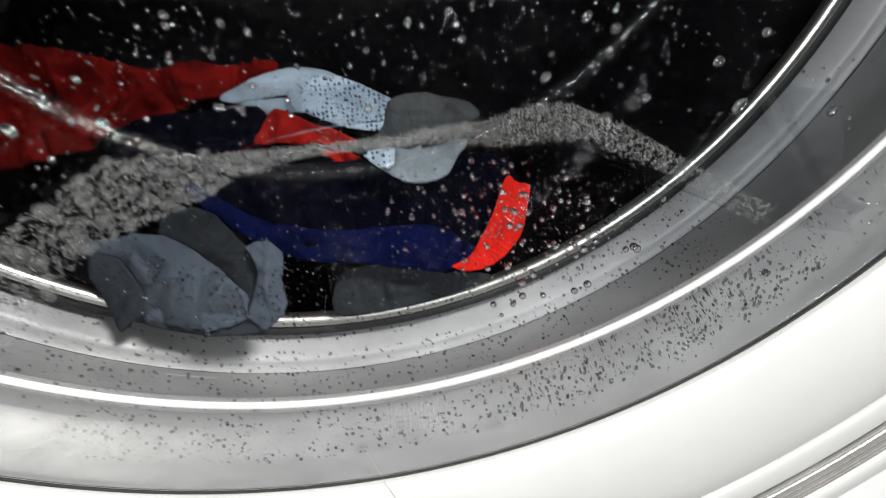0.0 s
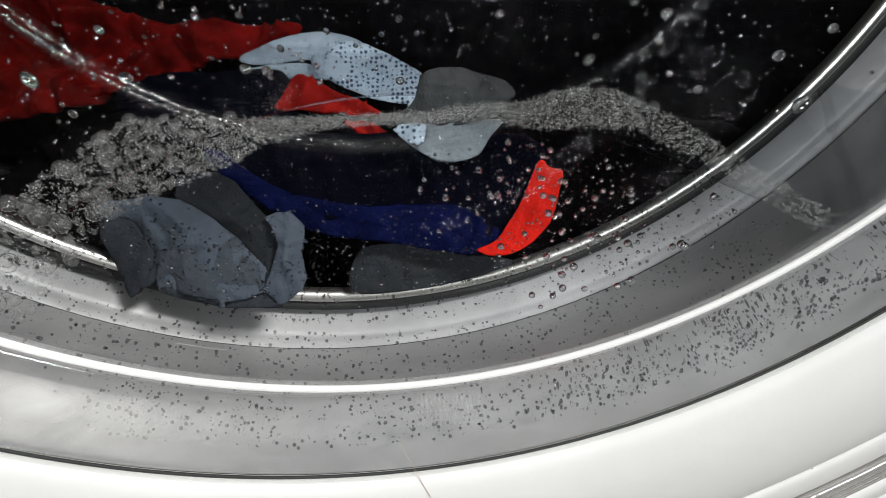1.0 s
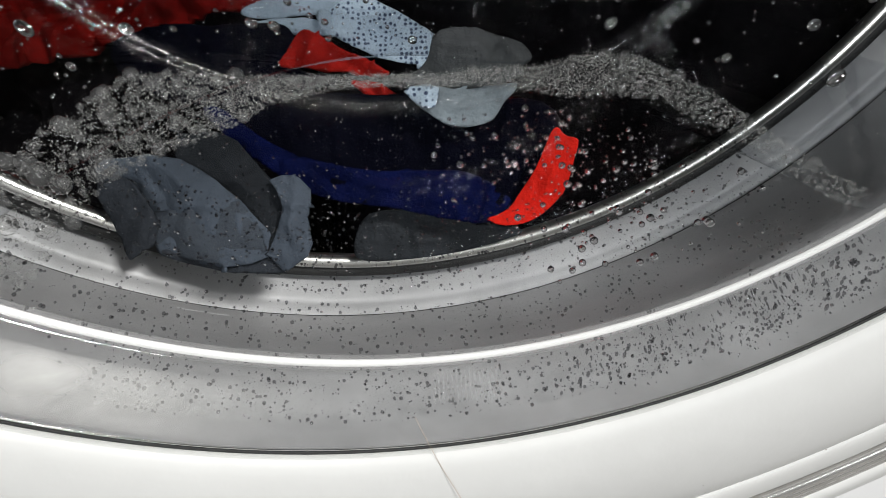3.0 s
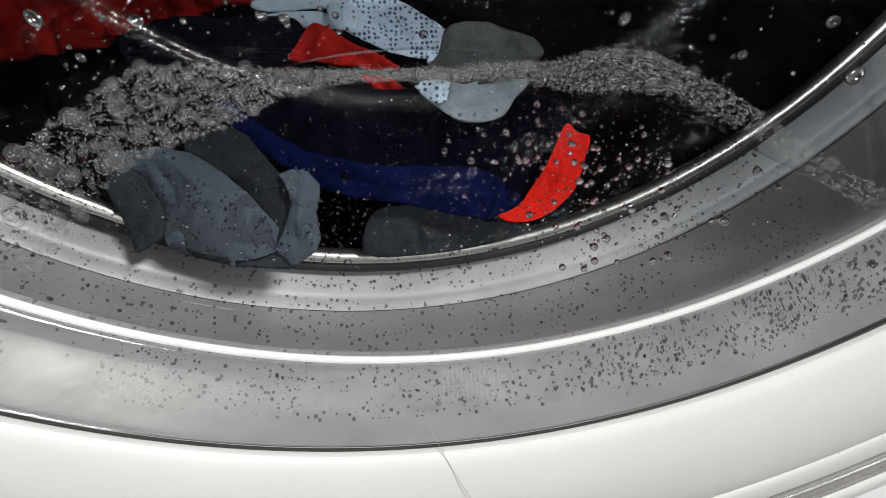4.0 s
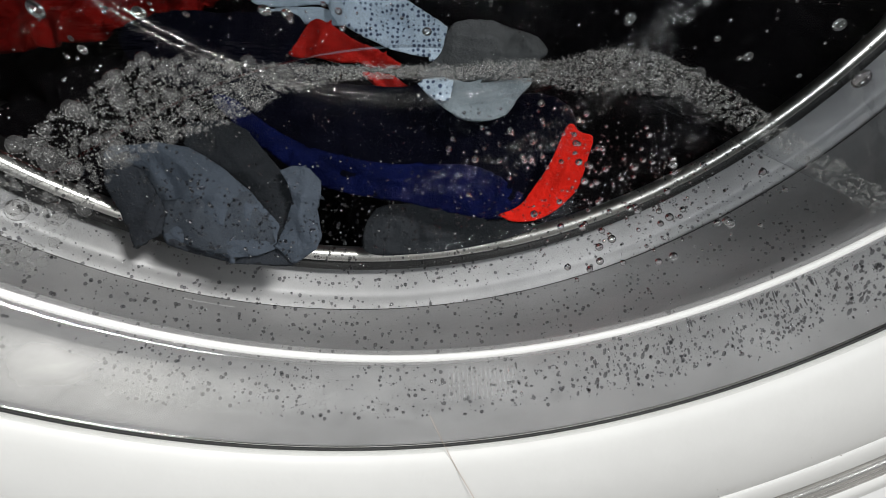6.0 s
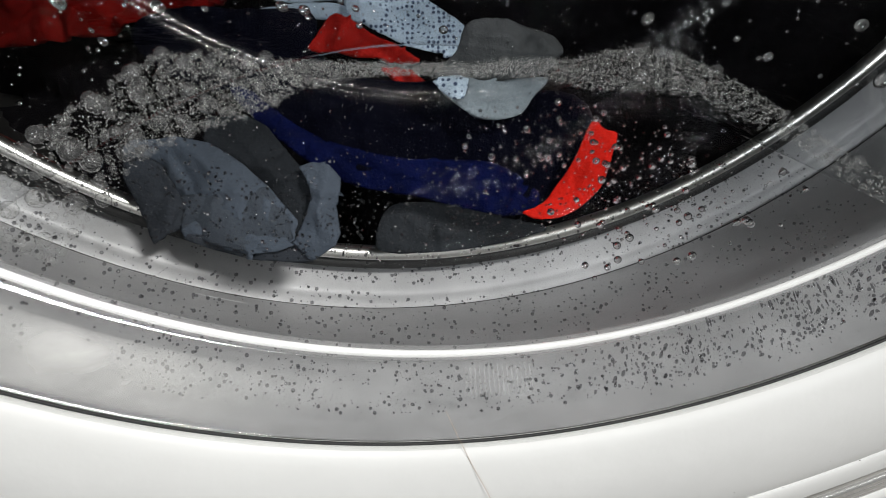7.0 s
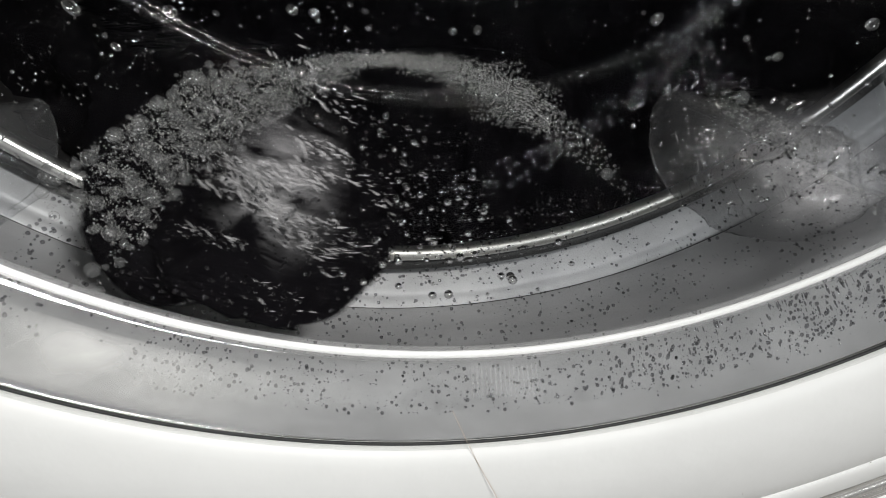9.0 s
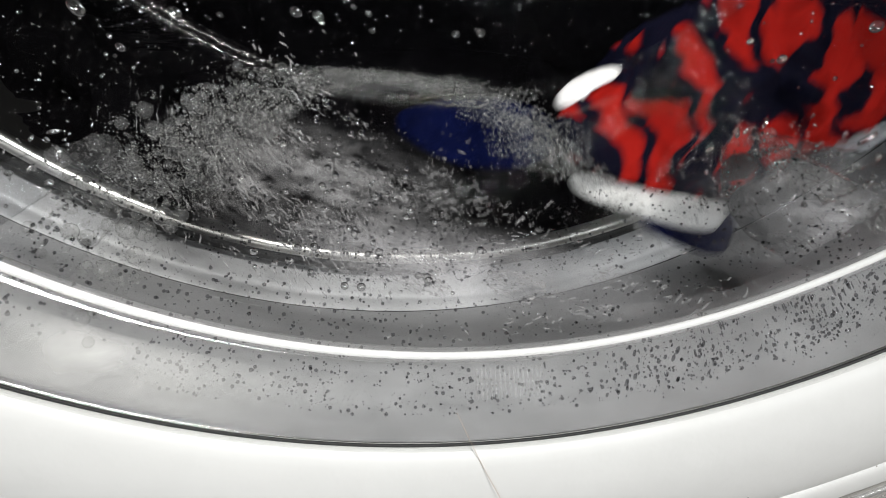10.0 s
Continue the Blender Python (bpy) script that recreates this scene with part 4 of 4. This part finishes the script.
def build_film():
    v, f = [], []
    qs, xs = np.linspace(0.1557, 0.1640, 7), np.linspace(-0.128, 0.004, 70)
    for x in xs:
        for q in qs:
            v.append((x, bowl(q) - 0.0005, -math.sqrt(q * q - x * x)))
    for a in range(len(xs) - 1):
        for b in range(len(qs) - 1):
            f.append((a * 7 + b, (a + 1) * 7 + b, (a + 1) * 7 + b + 1, a * 7 + b + 1))
    m = milky("dried_soap", 34, 0.85, (0.93, 0.92, 0.88), (1.0, 1.0, 2.6), (2.0, 0.0, 2.0), 0.30)
    nt = m.node_tree
    tc, ln, mr, k = nt.nodes.new("ShaderNodeTexCoord"), nt.nodes.new("ShaderNodeVectorMath"), nt.nodes.new("ShaderNodeFloatCurve"), nt.nodes.new("ShaderNodeMath")
    ln.operation, k.operation = "LENGTH", "MULTIPLY"
    sub = nt.nodes.new("ShaderNodeMapRange")
    sub.inputs["From Min"].default_value, sub.inputs["From Max"].default_value = 0.1560, 0.1642
    cv = mr.mapping.curves[0]
    cv.points[0].location, cv.points[1].location = (0.0, 0.0), (1.0, 0.15)
    cv.points.new(0.5, 1.0)
    mr.mapping.update()
    mix = next(n for n in nt.nodes if n.type == "MIX_SHADER")
    was = mix.inputs[0].links[0].from_socket
    for a, b in ((tc.outputs["Object"], ln.inputs[0]), (ln.outputs["Value"], sub.inputs["Value"]), (sub.outputs[0], mr.inputs["Value"]), (mr.outputs[0], k.inputs[0]), (was, k.inputs[1]), (k.outputs[0], mix.inputs[0])):
        nt.links.new(a, b)
    ob = tagged(finish("soap_film", from_arrays("soap_film", v, f), m), "thin whitish film of dried soap on the glass rim", "residue", kind="stuff")
    ob.location.z = AX


build_film()


def splash(seed, w, h, label):
    """A heaving lump of clear water."""
    pts = [(w * math.cos(a) * (1 + 0.2 * math.sin(2 * a + seed)), h * math.sin(a) * (1 + 0.25 * math.cos(3 * a + seed))) for a in np.linspace(0, 2 * np.pi, 16, endpoint=False)]
    ob = cloth("splash", pts, M_SPLASH, seed, lump=0.008, bulge=0.006, step=0.0014, thick=0.002, label=label, category="splash")
    g = np.random.default_rng(seed)
    c, r, d, k = [], [], [], []
    for _ in range(90):
        a, q = g.uniform(0, 6.28), g.random() ** 0.5
        c.append((w * q * math.cos(a), h * q * math.sin(a) + 0.2 * h, 0.005 + 0.004 * g.random()))
        r.append(0.00015 + 0.0006 * g.random() ** 3)
        t = g.normal(0.5, 0.6)
        d.append((math.cos(t), math.sin(t), 0))
        k.append(1 + 3.5 * g.random() ** 2)
    finish("spray", balls("spray", c, r, 2, None, d, k), M_DROP, ob, "bright flying drops")
    return tagged(ob, kind="stuff")


M_SPLASH = clear("splashing_water", 1.33, (0.97, 0.97, 0.97), 0.08, 0.7, bump=1.0, bump_scale=160, body=0.012)
splash_r = splash(61, 0.034, 0.016, "clear wave of water thrown against the gasket")
splash_l = splash(62, 0.026, 0.014, "clear wave of water lapping up the gasket")


# ---------------------------------------------------------------- a lint thread on the door ring
def build_thread():
    cu = bpy.data.curves.new("lint_thread", "CURVE")
    cu.dimensions, cu.bevel_depth, cu.bevel_resolution = "3D", 0.00006, 1
    sp = cu.splines.new("NURBS")
    pts = ((-0.0085, 0.0035, -0.1600), (-0.0055, -0.0010, -0.1655), (-0.0030, -0.0045, -0.1700), (0.0005, -0.0062, -0.1760), (0.0030, -0.0068, -0.1830))
    sp.points.add(len(pts) - 1)
    for p, q in zip(sp.points, pts):
        p.co = (*q, 1)
    sp.use_endpoint_u = True
    cu.materials.append(material("lint", (0.42, 0.33, 0.26), 0.8))
    ob = tagged(new("lint_thread", cu), "thin brown lint thread stuck on the white ring", "thread")
    ob.location.z = AX


build_thread()

HOME = {
    "grey": hang(-0.0606, 0.1038, 0.3332), "navy": hang(-0.0021, 0.1194, 0.3437), "strap": hang(0.0462, 0.0931, 0.3401), "char": hang(0.0118, 0.1067, 0.3133),
    "dotted": hang(-0.012, 0.1749, 0.3683), "sock": hang(0.0268, 0.1164, 0.3729), "redtri": hang(-0.0106, 0.1535, 0.3568), "dnavy": hang(-0.0514, 0.1714, 0.3581),
    "redshirt": hang(-0.1359, 0.216, 0.3599),
}
black.matrix_world = hang(0.0131, 0.1914, 0.3167)


# ---------------------------------------------------------------- what moves
def motions():
    walk(drum, [(0, pose(0, 0, AX)), (6.9, pose(0, 0, AX)), (7.4, pose(0, 0, AX, 0, 18, 0)), (8.0, pose(0, 0, AX, 0, 80, 0)), (8.5, pose(0, 0, AX, 0, 145, 0)), (9.0, pose(0, 0, AX, 0, 210, 0)), (9.5, pose(0, 0, AX, 0, 275, 0)), (10, pose(0, 0, AX, 0, 340, 0))])
    for ob, x0 in FOAM:
        rows = []
        for k, w in enumerate(WAVES):
            x = x0 - DRIFT[k] * 0.42 * max(0.0, x0 + 0.03) * (x0 < 0.076) + 0.010 * DRIFT[k] * math.exp(-((x0 + 0.090) / 0.026) ** 2)
            rows.append((w[0], Matrix.Translation(on_glass(x, level(x, k)) + np.array((0, 0, AX)))))
        walk(ob, rows)
    walk(rising, [(0, pose(0, 0, AX)), (7.5, pose(0, 0, AX)), (7.8, pose(-0.003, 0.001, AX, 0, 3, 0)), (8.2, pose(-0.004, 0.001, AX, 0, 8, 0)), (8.7, pose(-0.004, 0.001, AX, 0, 16, 0)), (9.2, pose(-0.002, 0.002, AX, 0, 24, 0)), (10, pose(0, 0.003, AX, 0, 30, 0))])
    walk(grey, [
        (0, HOME['grey']), (6.9, HOME['grey']), (7.2, hang(-0.0539, 0.0973, 0.3355, 0, 0)),
        (7.4, hang(-0.0520, 0.0898, 0.3330, 6, 0)), (7.5, hang(-0.0500, 0.0858, 0.3322, 9, 0)), (7.6, hang(-0.0520, 0.0917, 0.3306, 8, 0)),
        (7.8, hang(-0.0430, 0.1141, 0.3275, 4, 0)), (8, hang(-0.0640, 0.1254, 0.3270, -6, 0)), (8.15, hang(-0.1019, 0.1507, 0.3351, -30, 0)),
        (8.27, hang(-0.1695, 0.1861, 0.3487, -50, 0)), (8.4, hang(-0.1250, 0.2500, 0.5000, -90, 0)), (10, hang(-0.1250, 0.2500, 0.5000, -100, 0))])
    walk(navy, [
        (0, HOME['navy']), (6.9, HOME['navy']), (7.2, hang(0.0003, 0.1217, 0.3474, -2, 0)),
        (7.5, hang(-0.0081, 0.1168, 0.3418, -4, 0)), (7.7, hang(-0.0414, 0.1354, 0.3399, -12, 0)), (7.8, hang(-0.0821, 0.1651, 0.3430, -22, 0)),
        (8, hang(-0.1416, 0.1902, 0.3519, -40, 0)), (8.15, hang(-0.1190, 0.2680, 0.5120, -60, 0)), (9, hang(-0.1190, 0.2680, 0.5120, -80, 0)),
        (10, hang(-0.1190, 0.2680, 0.5120, -80, 0))])
    walk(strap, [
        (0, HOME['strap']), (6.9, HOME['strap']), (7.2, hang(0.0582, 0.0941, 0.3435, 3, 0)),
        (7.4, hang(0.0586, 0.0910, 0.3430, 0, 0)), (7.5, hang(0.0455, 0.0907, 0.3423, -6, 0)), (7.6, hang(0.0155, 0.1017, 0.3448, -28, 0)),
        (7.7, hang(-0.0169, 0.1139, 0.3484, -50, 0)), (7.8, hang(-0.0502, 0.1286, 0.3519, -58, 0)), (8, hang(-0.1056, 0.1552, 0.3570, -70, 0)),
        (8.2, hang(-0.1806, 0.1890, 0.3579, -90, 0)), (8.6, hang(-0.1130, 0.2860, 0.5240, -110, 0)), (10, hang(-0.1130, 0.2860, 0.5240, -120, 0))])
    walk(char, [
        (0, HOME['char']), (6.9, HOME['char']), (7.2, hang(0.0133, 0.1076, 0.3140, 0, 0)),
        (7.5, hang(0.0184, 0.1012, 0.3192, 0, 0)), (7.8, hang(0.0032, 0.1170, 0.3183, -10, 0)), (8, hang(-0.0359, 0.1346, 0.3223, -20, 0)),
        (8.2, hang(-0.1066, 0.1667, 0.3302, -45, 0)), (8.4, hang(-0.1070, 0.3040, 0.5000, -70, 0)), (10, hang(-0.1070, 0.3040, 0.5000, -90, 0))])
    walk(dotted, [
        (0, HOME['dotted']), (6.9, HOME['dotted']), (7.2, hang(-0.0126, 0.1768, 0.3719, 0, 0)),
        (7.5, hang(-0.0269, 0.1732, 0.3715, -4, 0)), (7.6, hang(-0.0442, 0.1772, 0.3716, -8, 0)), (7.7, hang(-0.0576, 0.1820, 0.3706, -12, 0)),
        (7.8, hang(-0.0756, 0.1892, 0.3698, -20, 0)), (8, hang(-0.1561, 0.2156, 0.3744, -40, 0)), (8.15, hang(-0.1010, 0.3220, 0.5120, -60, 0)),
        (10, hang(-0.1010, 0.3220, 0.5120, -90, 0))])
    walk(sock, [
        (0, HOME['sock']), (6.9, HOME['sock']), (7.2, hang(0.0258, 0.1172, 0.3732, 0, 0)),
        (7.5, hang(0.0121, 0.1152, 0.3754, -5, 0)), (7.6, hang(-0.0141, 0.1242, 0.3744, -10, 0)), (7.7, hang(-0.0322, 0.1369, 0.3743, -16, 0)),
        (7.8, hang(-0.0478, 0.1493, 0.3745, -24, 0)), (8, hang(-0.1285, 0.1878, 0.3696, -50, 0)), (8.15, hang(-0.1250, 0.3400, 0.5240, -70, 0)),
        (10, hang(-0.1250, 0.3400, 0.5240, -90, 0))])
    walk(redtri, [
        (0, HOME['redtri']), (6.9, HOME['redtri']), (7.2, hang(-0.0056, 0.1553, 0.3613, 0, 0)),
        (7.5, hang(-0.0315, 0.1554, 0.3609, -8, 0)), (7.6, hang(-0.0752, 0.1678, 0.3580, -20, 0)), (7.7, hang(-0.1185, 0.1834, 0.3580, -35, 0)),
        (8, hang(-0.1969, 0.2062, 0.3584, -60, 0)), (8.4, hang(-0.1190, 0.3580, 0.5000, -80, 0)), (10, hang(-0.1190, 0.3580, 0.5000, -90, 0))])
    walk(dnavy, [
        (0, HOME['dnavy']), (6.9, HOME['dnavy']), (7.2, hang(-0.0575, 0.1724, 0.3593, 0, 0)),
        (7.5, hang(-0.0712, 0.1707, 0.3565, -8, 0)), (7.7, hang(-0.1196, 0.1854, 0.3553, -25, 0)), (8, hang(-0.1915, 0.2106, 0.3574, -45, 0)),
        (8.3, hang(-0.1130, 0.3760, 0.5120, -60, 0)), (10, hang(-0.1130, 0.3760, 0.5120, -90, 0))])
    walk(redshirt, [
        (0, HOME['redshirt']), (6.9, HOME['redshirt']), (7.2, hang(-0.1438, 0.2132, 0.3626, -4, 0)),
        (7.5, hang(-0.1229, 0.1960, 0.3572, -15, 0)), (7.6, hang(-0.1414, 0.1998, 0.3552, -22, 0)), (7.8, hang(-0.2124, 0.2233, 0.3566, -38, 0)),
        (7.95, hang(-0.1070, 0.3940, 0.5240, -50, 0)), (8.4, hang(-0.1070, 0.3940, 0.5240, -60, 0)), (10, hang(-0.1070, 0.3940, 0.5240, -60, 0))])
    walk(lobe, [
        (0, hang(0.0960, 0.2380, 0.5000, 40, 0)), (7.5, hang(0.0960, 0.2380, 0.5000, 40, -10)), (7.8, hang(0.1655, 0.1004, 0.3771, 35, -20)),
        (8, hang(0.1088, 0.0736, 0.3655, 25, -25)), (8.2, hang(0.0826, 0.0566, 0.3550, 15, -28)), (8.3, hang(0.0660, 0.0534, 0.3493, 8, -28)),
        (8.4, hang(0.0472, 0.0513, 0.3430, 3, -28)), (8.5, hang(0.0434, 0.0468, 0.3408, 0, -28)), (8.6, hang(0.0284, 0.0442, 0.3371, -4, -28)),
        (8.7, hang(0.0014, 0.0444, 0.3358, -8, -28)), (8.8, hang(-0.0231, 0.0488, 0.3394, -12, -28)), (8.9, hang(-0.0386, 0.0527, 0.3428, -16, -28)),
        (9, hang(-0.0554, 0.0566, 0.3463, -20, -28)), (9.1, hang(-0.0665, 0.0620, 0.3507, -26, -25)), (9.2, hang(-0.0727, 0.0710, 0.3562, -32, -22)),
        (9.3, hang(-0.0845, 0.0837, 0.3602, -40, -20)), (9.5, hang(-0.1194, 0.1173, 0.3665, -55, -10)), (9.8, hang(-0.1912, 0.1608, 0.3747, -75, 0)),
        (10, hang(-0.1010, 0.4120, 0.5000, -85, 0))])
    walk(trousers, [
        (0, hang(0.1200, 0.2560, 0.5120, 30, 0)), (7.5, hang(0.1200, 0.2560, 0.5120, 30, 0)), (7.8, hang(0.1358, 0.1320, 0.3777, 20, 0)),
        (8, hang(0.0737, 0.1032, 0.3532, 12, -10)), (8.2, hang(0.0281, 0.0860, 0.3424, 6, -15)), (8.5, hang(-0.0133, 0.0736, 0.3402, 0, -20)),
        (8.6, hang(-0.0142, 0.0653, 0.3393, -2, -24)), (8.7, hang(-0.0180, 0.0585, 0.3398, -5, -27)), (8.8, hang(-0.0227, 0.0562, 0.3411, -8, -28)),
        (8.9, hang(-0.0388, 0.0578, 0.3430, -13, -28)), (9, hang(-0.0572, 0.0606, 0.3462, -18, -28)), (9.1, hang(-0.0674, 0.0668, 0.3502, -24, -25)),
        (9.2, hang(-0.0757, 0.0780, 0.3548, -30, -20)), (9.3, hang(-0.0864, 0.0899, 0.3580, -38, -15)), (9.5, hang(-0.1242, 0.1267, 0.3611, -50, -5)),
        (9.8, hang(-0.1894, 0.1711, 0.3721, -65, 0)), (10, hang(-0.1250, 0.4300, 0.5120, -70, 0))])
    walk(jersey, [
        (0, hang(0.1140, 0.2740, 0.5240, 30, 0)), (9.3, hang(0.1140, 0.2740, 0.5240, 28, 0)), (9.5, hang(0.1751, 0.1348, 0.4218, 18, 0)),
        (9.6, hang(0.1593, 0.1268, 0.4161, 15, 0)), (9.7, hang(0.1404, 0.1184, 0.4090, 12, 0)), (9.8, hang(0.1134, 0.1054, 0.3932, 8, 0)),
        (9.9, hang(0.0960, 0.0947, 0.3828, 4, 0)), (10, hang(0.0792, 0.0824, 0.3702, 0, 0))])
    walk(suds_a, [
        (0, hang(0.1080, 0.2920, 0.5000, 0, 0)), (7.9, hang(0.1080, 0.2920, 0.5000, 0, 0)), (8.3, hang(0.0584, 0.0664, 0.3496, -5, 0)),
        (8.5, hang(0.0289, 0.0628, 0.3487, -10, 0)), (8.7, hang(-0.0100, 0.0545, 0.3554, -18, 0)), (9, hang(-0.0445, 0.0563, 0.3609, -25, 0)),
        (9.3, hang(-0.0548, 0.0641, 0.3613, -30, 0)), (9.6, hang(-0.0487, 0.0768, 0.3524, -10, 0)), (9.8, hang(-0.0548, 0.0767, 0.3510, -20, 0)),
        (10, hang(-0.0546, 0.0794, 0.3550, -30, 0))])
    walk(suds_b, [
        (0, hang(0.1020, 0.3100, 0.5120, 0, 0)), (8.8, hang(0.1020, 0.3100, 0.5120, 0, 0)), (9.2, hang(0.0643, 0.0837, 0.3502, 5, 0)),
        (9.4, hang(0.0184, 0.0787, 0.3480, 0, 0)), (9.6, hang(-0.0054, 0.0759, 0.3466, -5, 0)), (9.8, hang(-0.0247, 0.0714, 0.3408, -10, 0)),
        (10, hang(-0.0306, 0.0786, 0.3498, -14, 0))])
    walk(suds_c, [
        (0, hang(0.0960, 0.3280, 0.5240, 0, 0)), (8.6, hang(0.0960, 0.3280, 0.5240, 0, 0)), (9.0, hang(0.1207, 0.0589, 0.3615, 0, 0)),
        (9.2, hang(0.0964, 0.0526, 0.3569, 0, 0)), (9.6, hang(0.0927, 0.0454, 0.3561, -4, 0)), (9.8, hang(0.1000, 0.0440, 0.3540, -5, 0)), (10, hang(0.1180, 0.0480, 0.3500, -6, 0))])
    walk(suds_d, [
        (0, hang(0.1200, 0.3460, 0.5000, 0, 0)), (9, hang(0.1200, 0.3460, 0.5000, 0, 0)), (9.3, hang(0.0609, 0.0539, 0.3455, 0, 0)),
        (9.6, hang(0.0265, 0.0456, 0.3419, -3, 0)), (9.8, hang(0.0035, 0.0423, 0.3421, -6, 0)), (10, hang(-0.0027, 0.0489, 0.3430, -8, 0))])
    walk(splash_r, [
        (0, hang(0.1140, 0.3640, 0.5120, 0, 0)), (7.7, hang(0.1140, 0.3640, 0.5120, 0, 0)), (8, hang(0.1217, 0.0564, 0.3834, -10, 0)),
        (8.5, hang(0.1158, 0.0507, 0.3779, -5, 0)), (9, hang(0.0738, 0.0514, 0.3692, -15, 0)), (9.3, hang(0.0834, 0.0524, 0.3717, 0, 0)),
        (9.6, hang(0.0930, 0.0523, 0.3734, 8, 0)), (10, hang(0.0896, 0.0430, 0.3645, -10, 0))])
    walk(splash_l, [
        (0, hang(-0.1000, 0.2000, 0.4700, 0, 0)), (7.9, hang(-0.1000, 0.2000, 0.4700, 0, 0)), (8.3, hang(-0.0965, 0.0481, 0.3664, 20, 0)),
        (8.5, hang(-0.0826, 0.0372, 0.3661, 25, 0)), (9, hang(-0.1088, 0.0544, 0.3692, 15, 0)), (9.5, hang(-0.1013, 0.0504, 0.3682, 10, 0)),
        (10, hang(-0.0922, 0.0407, 0.3656, 20, 0))])


motions()
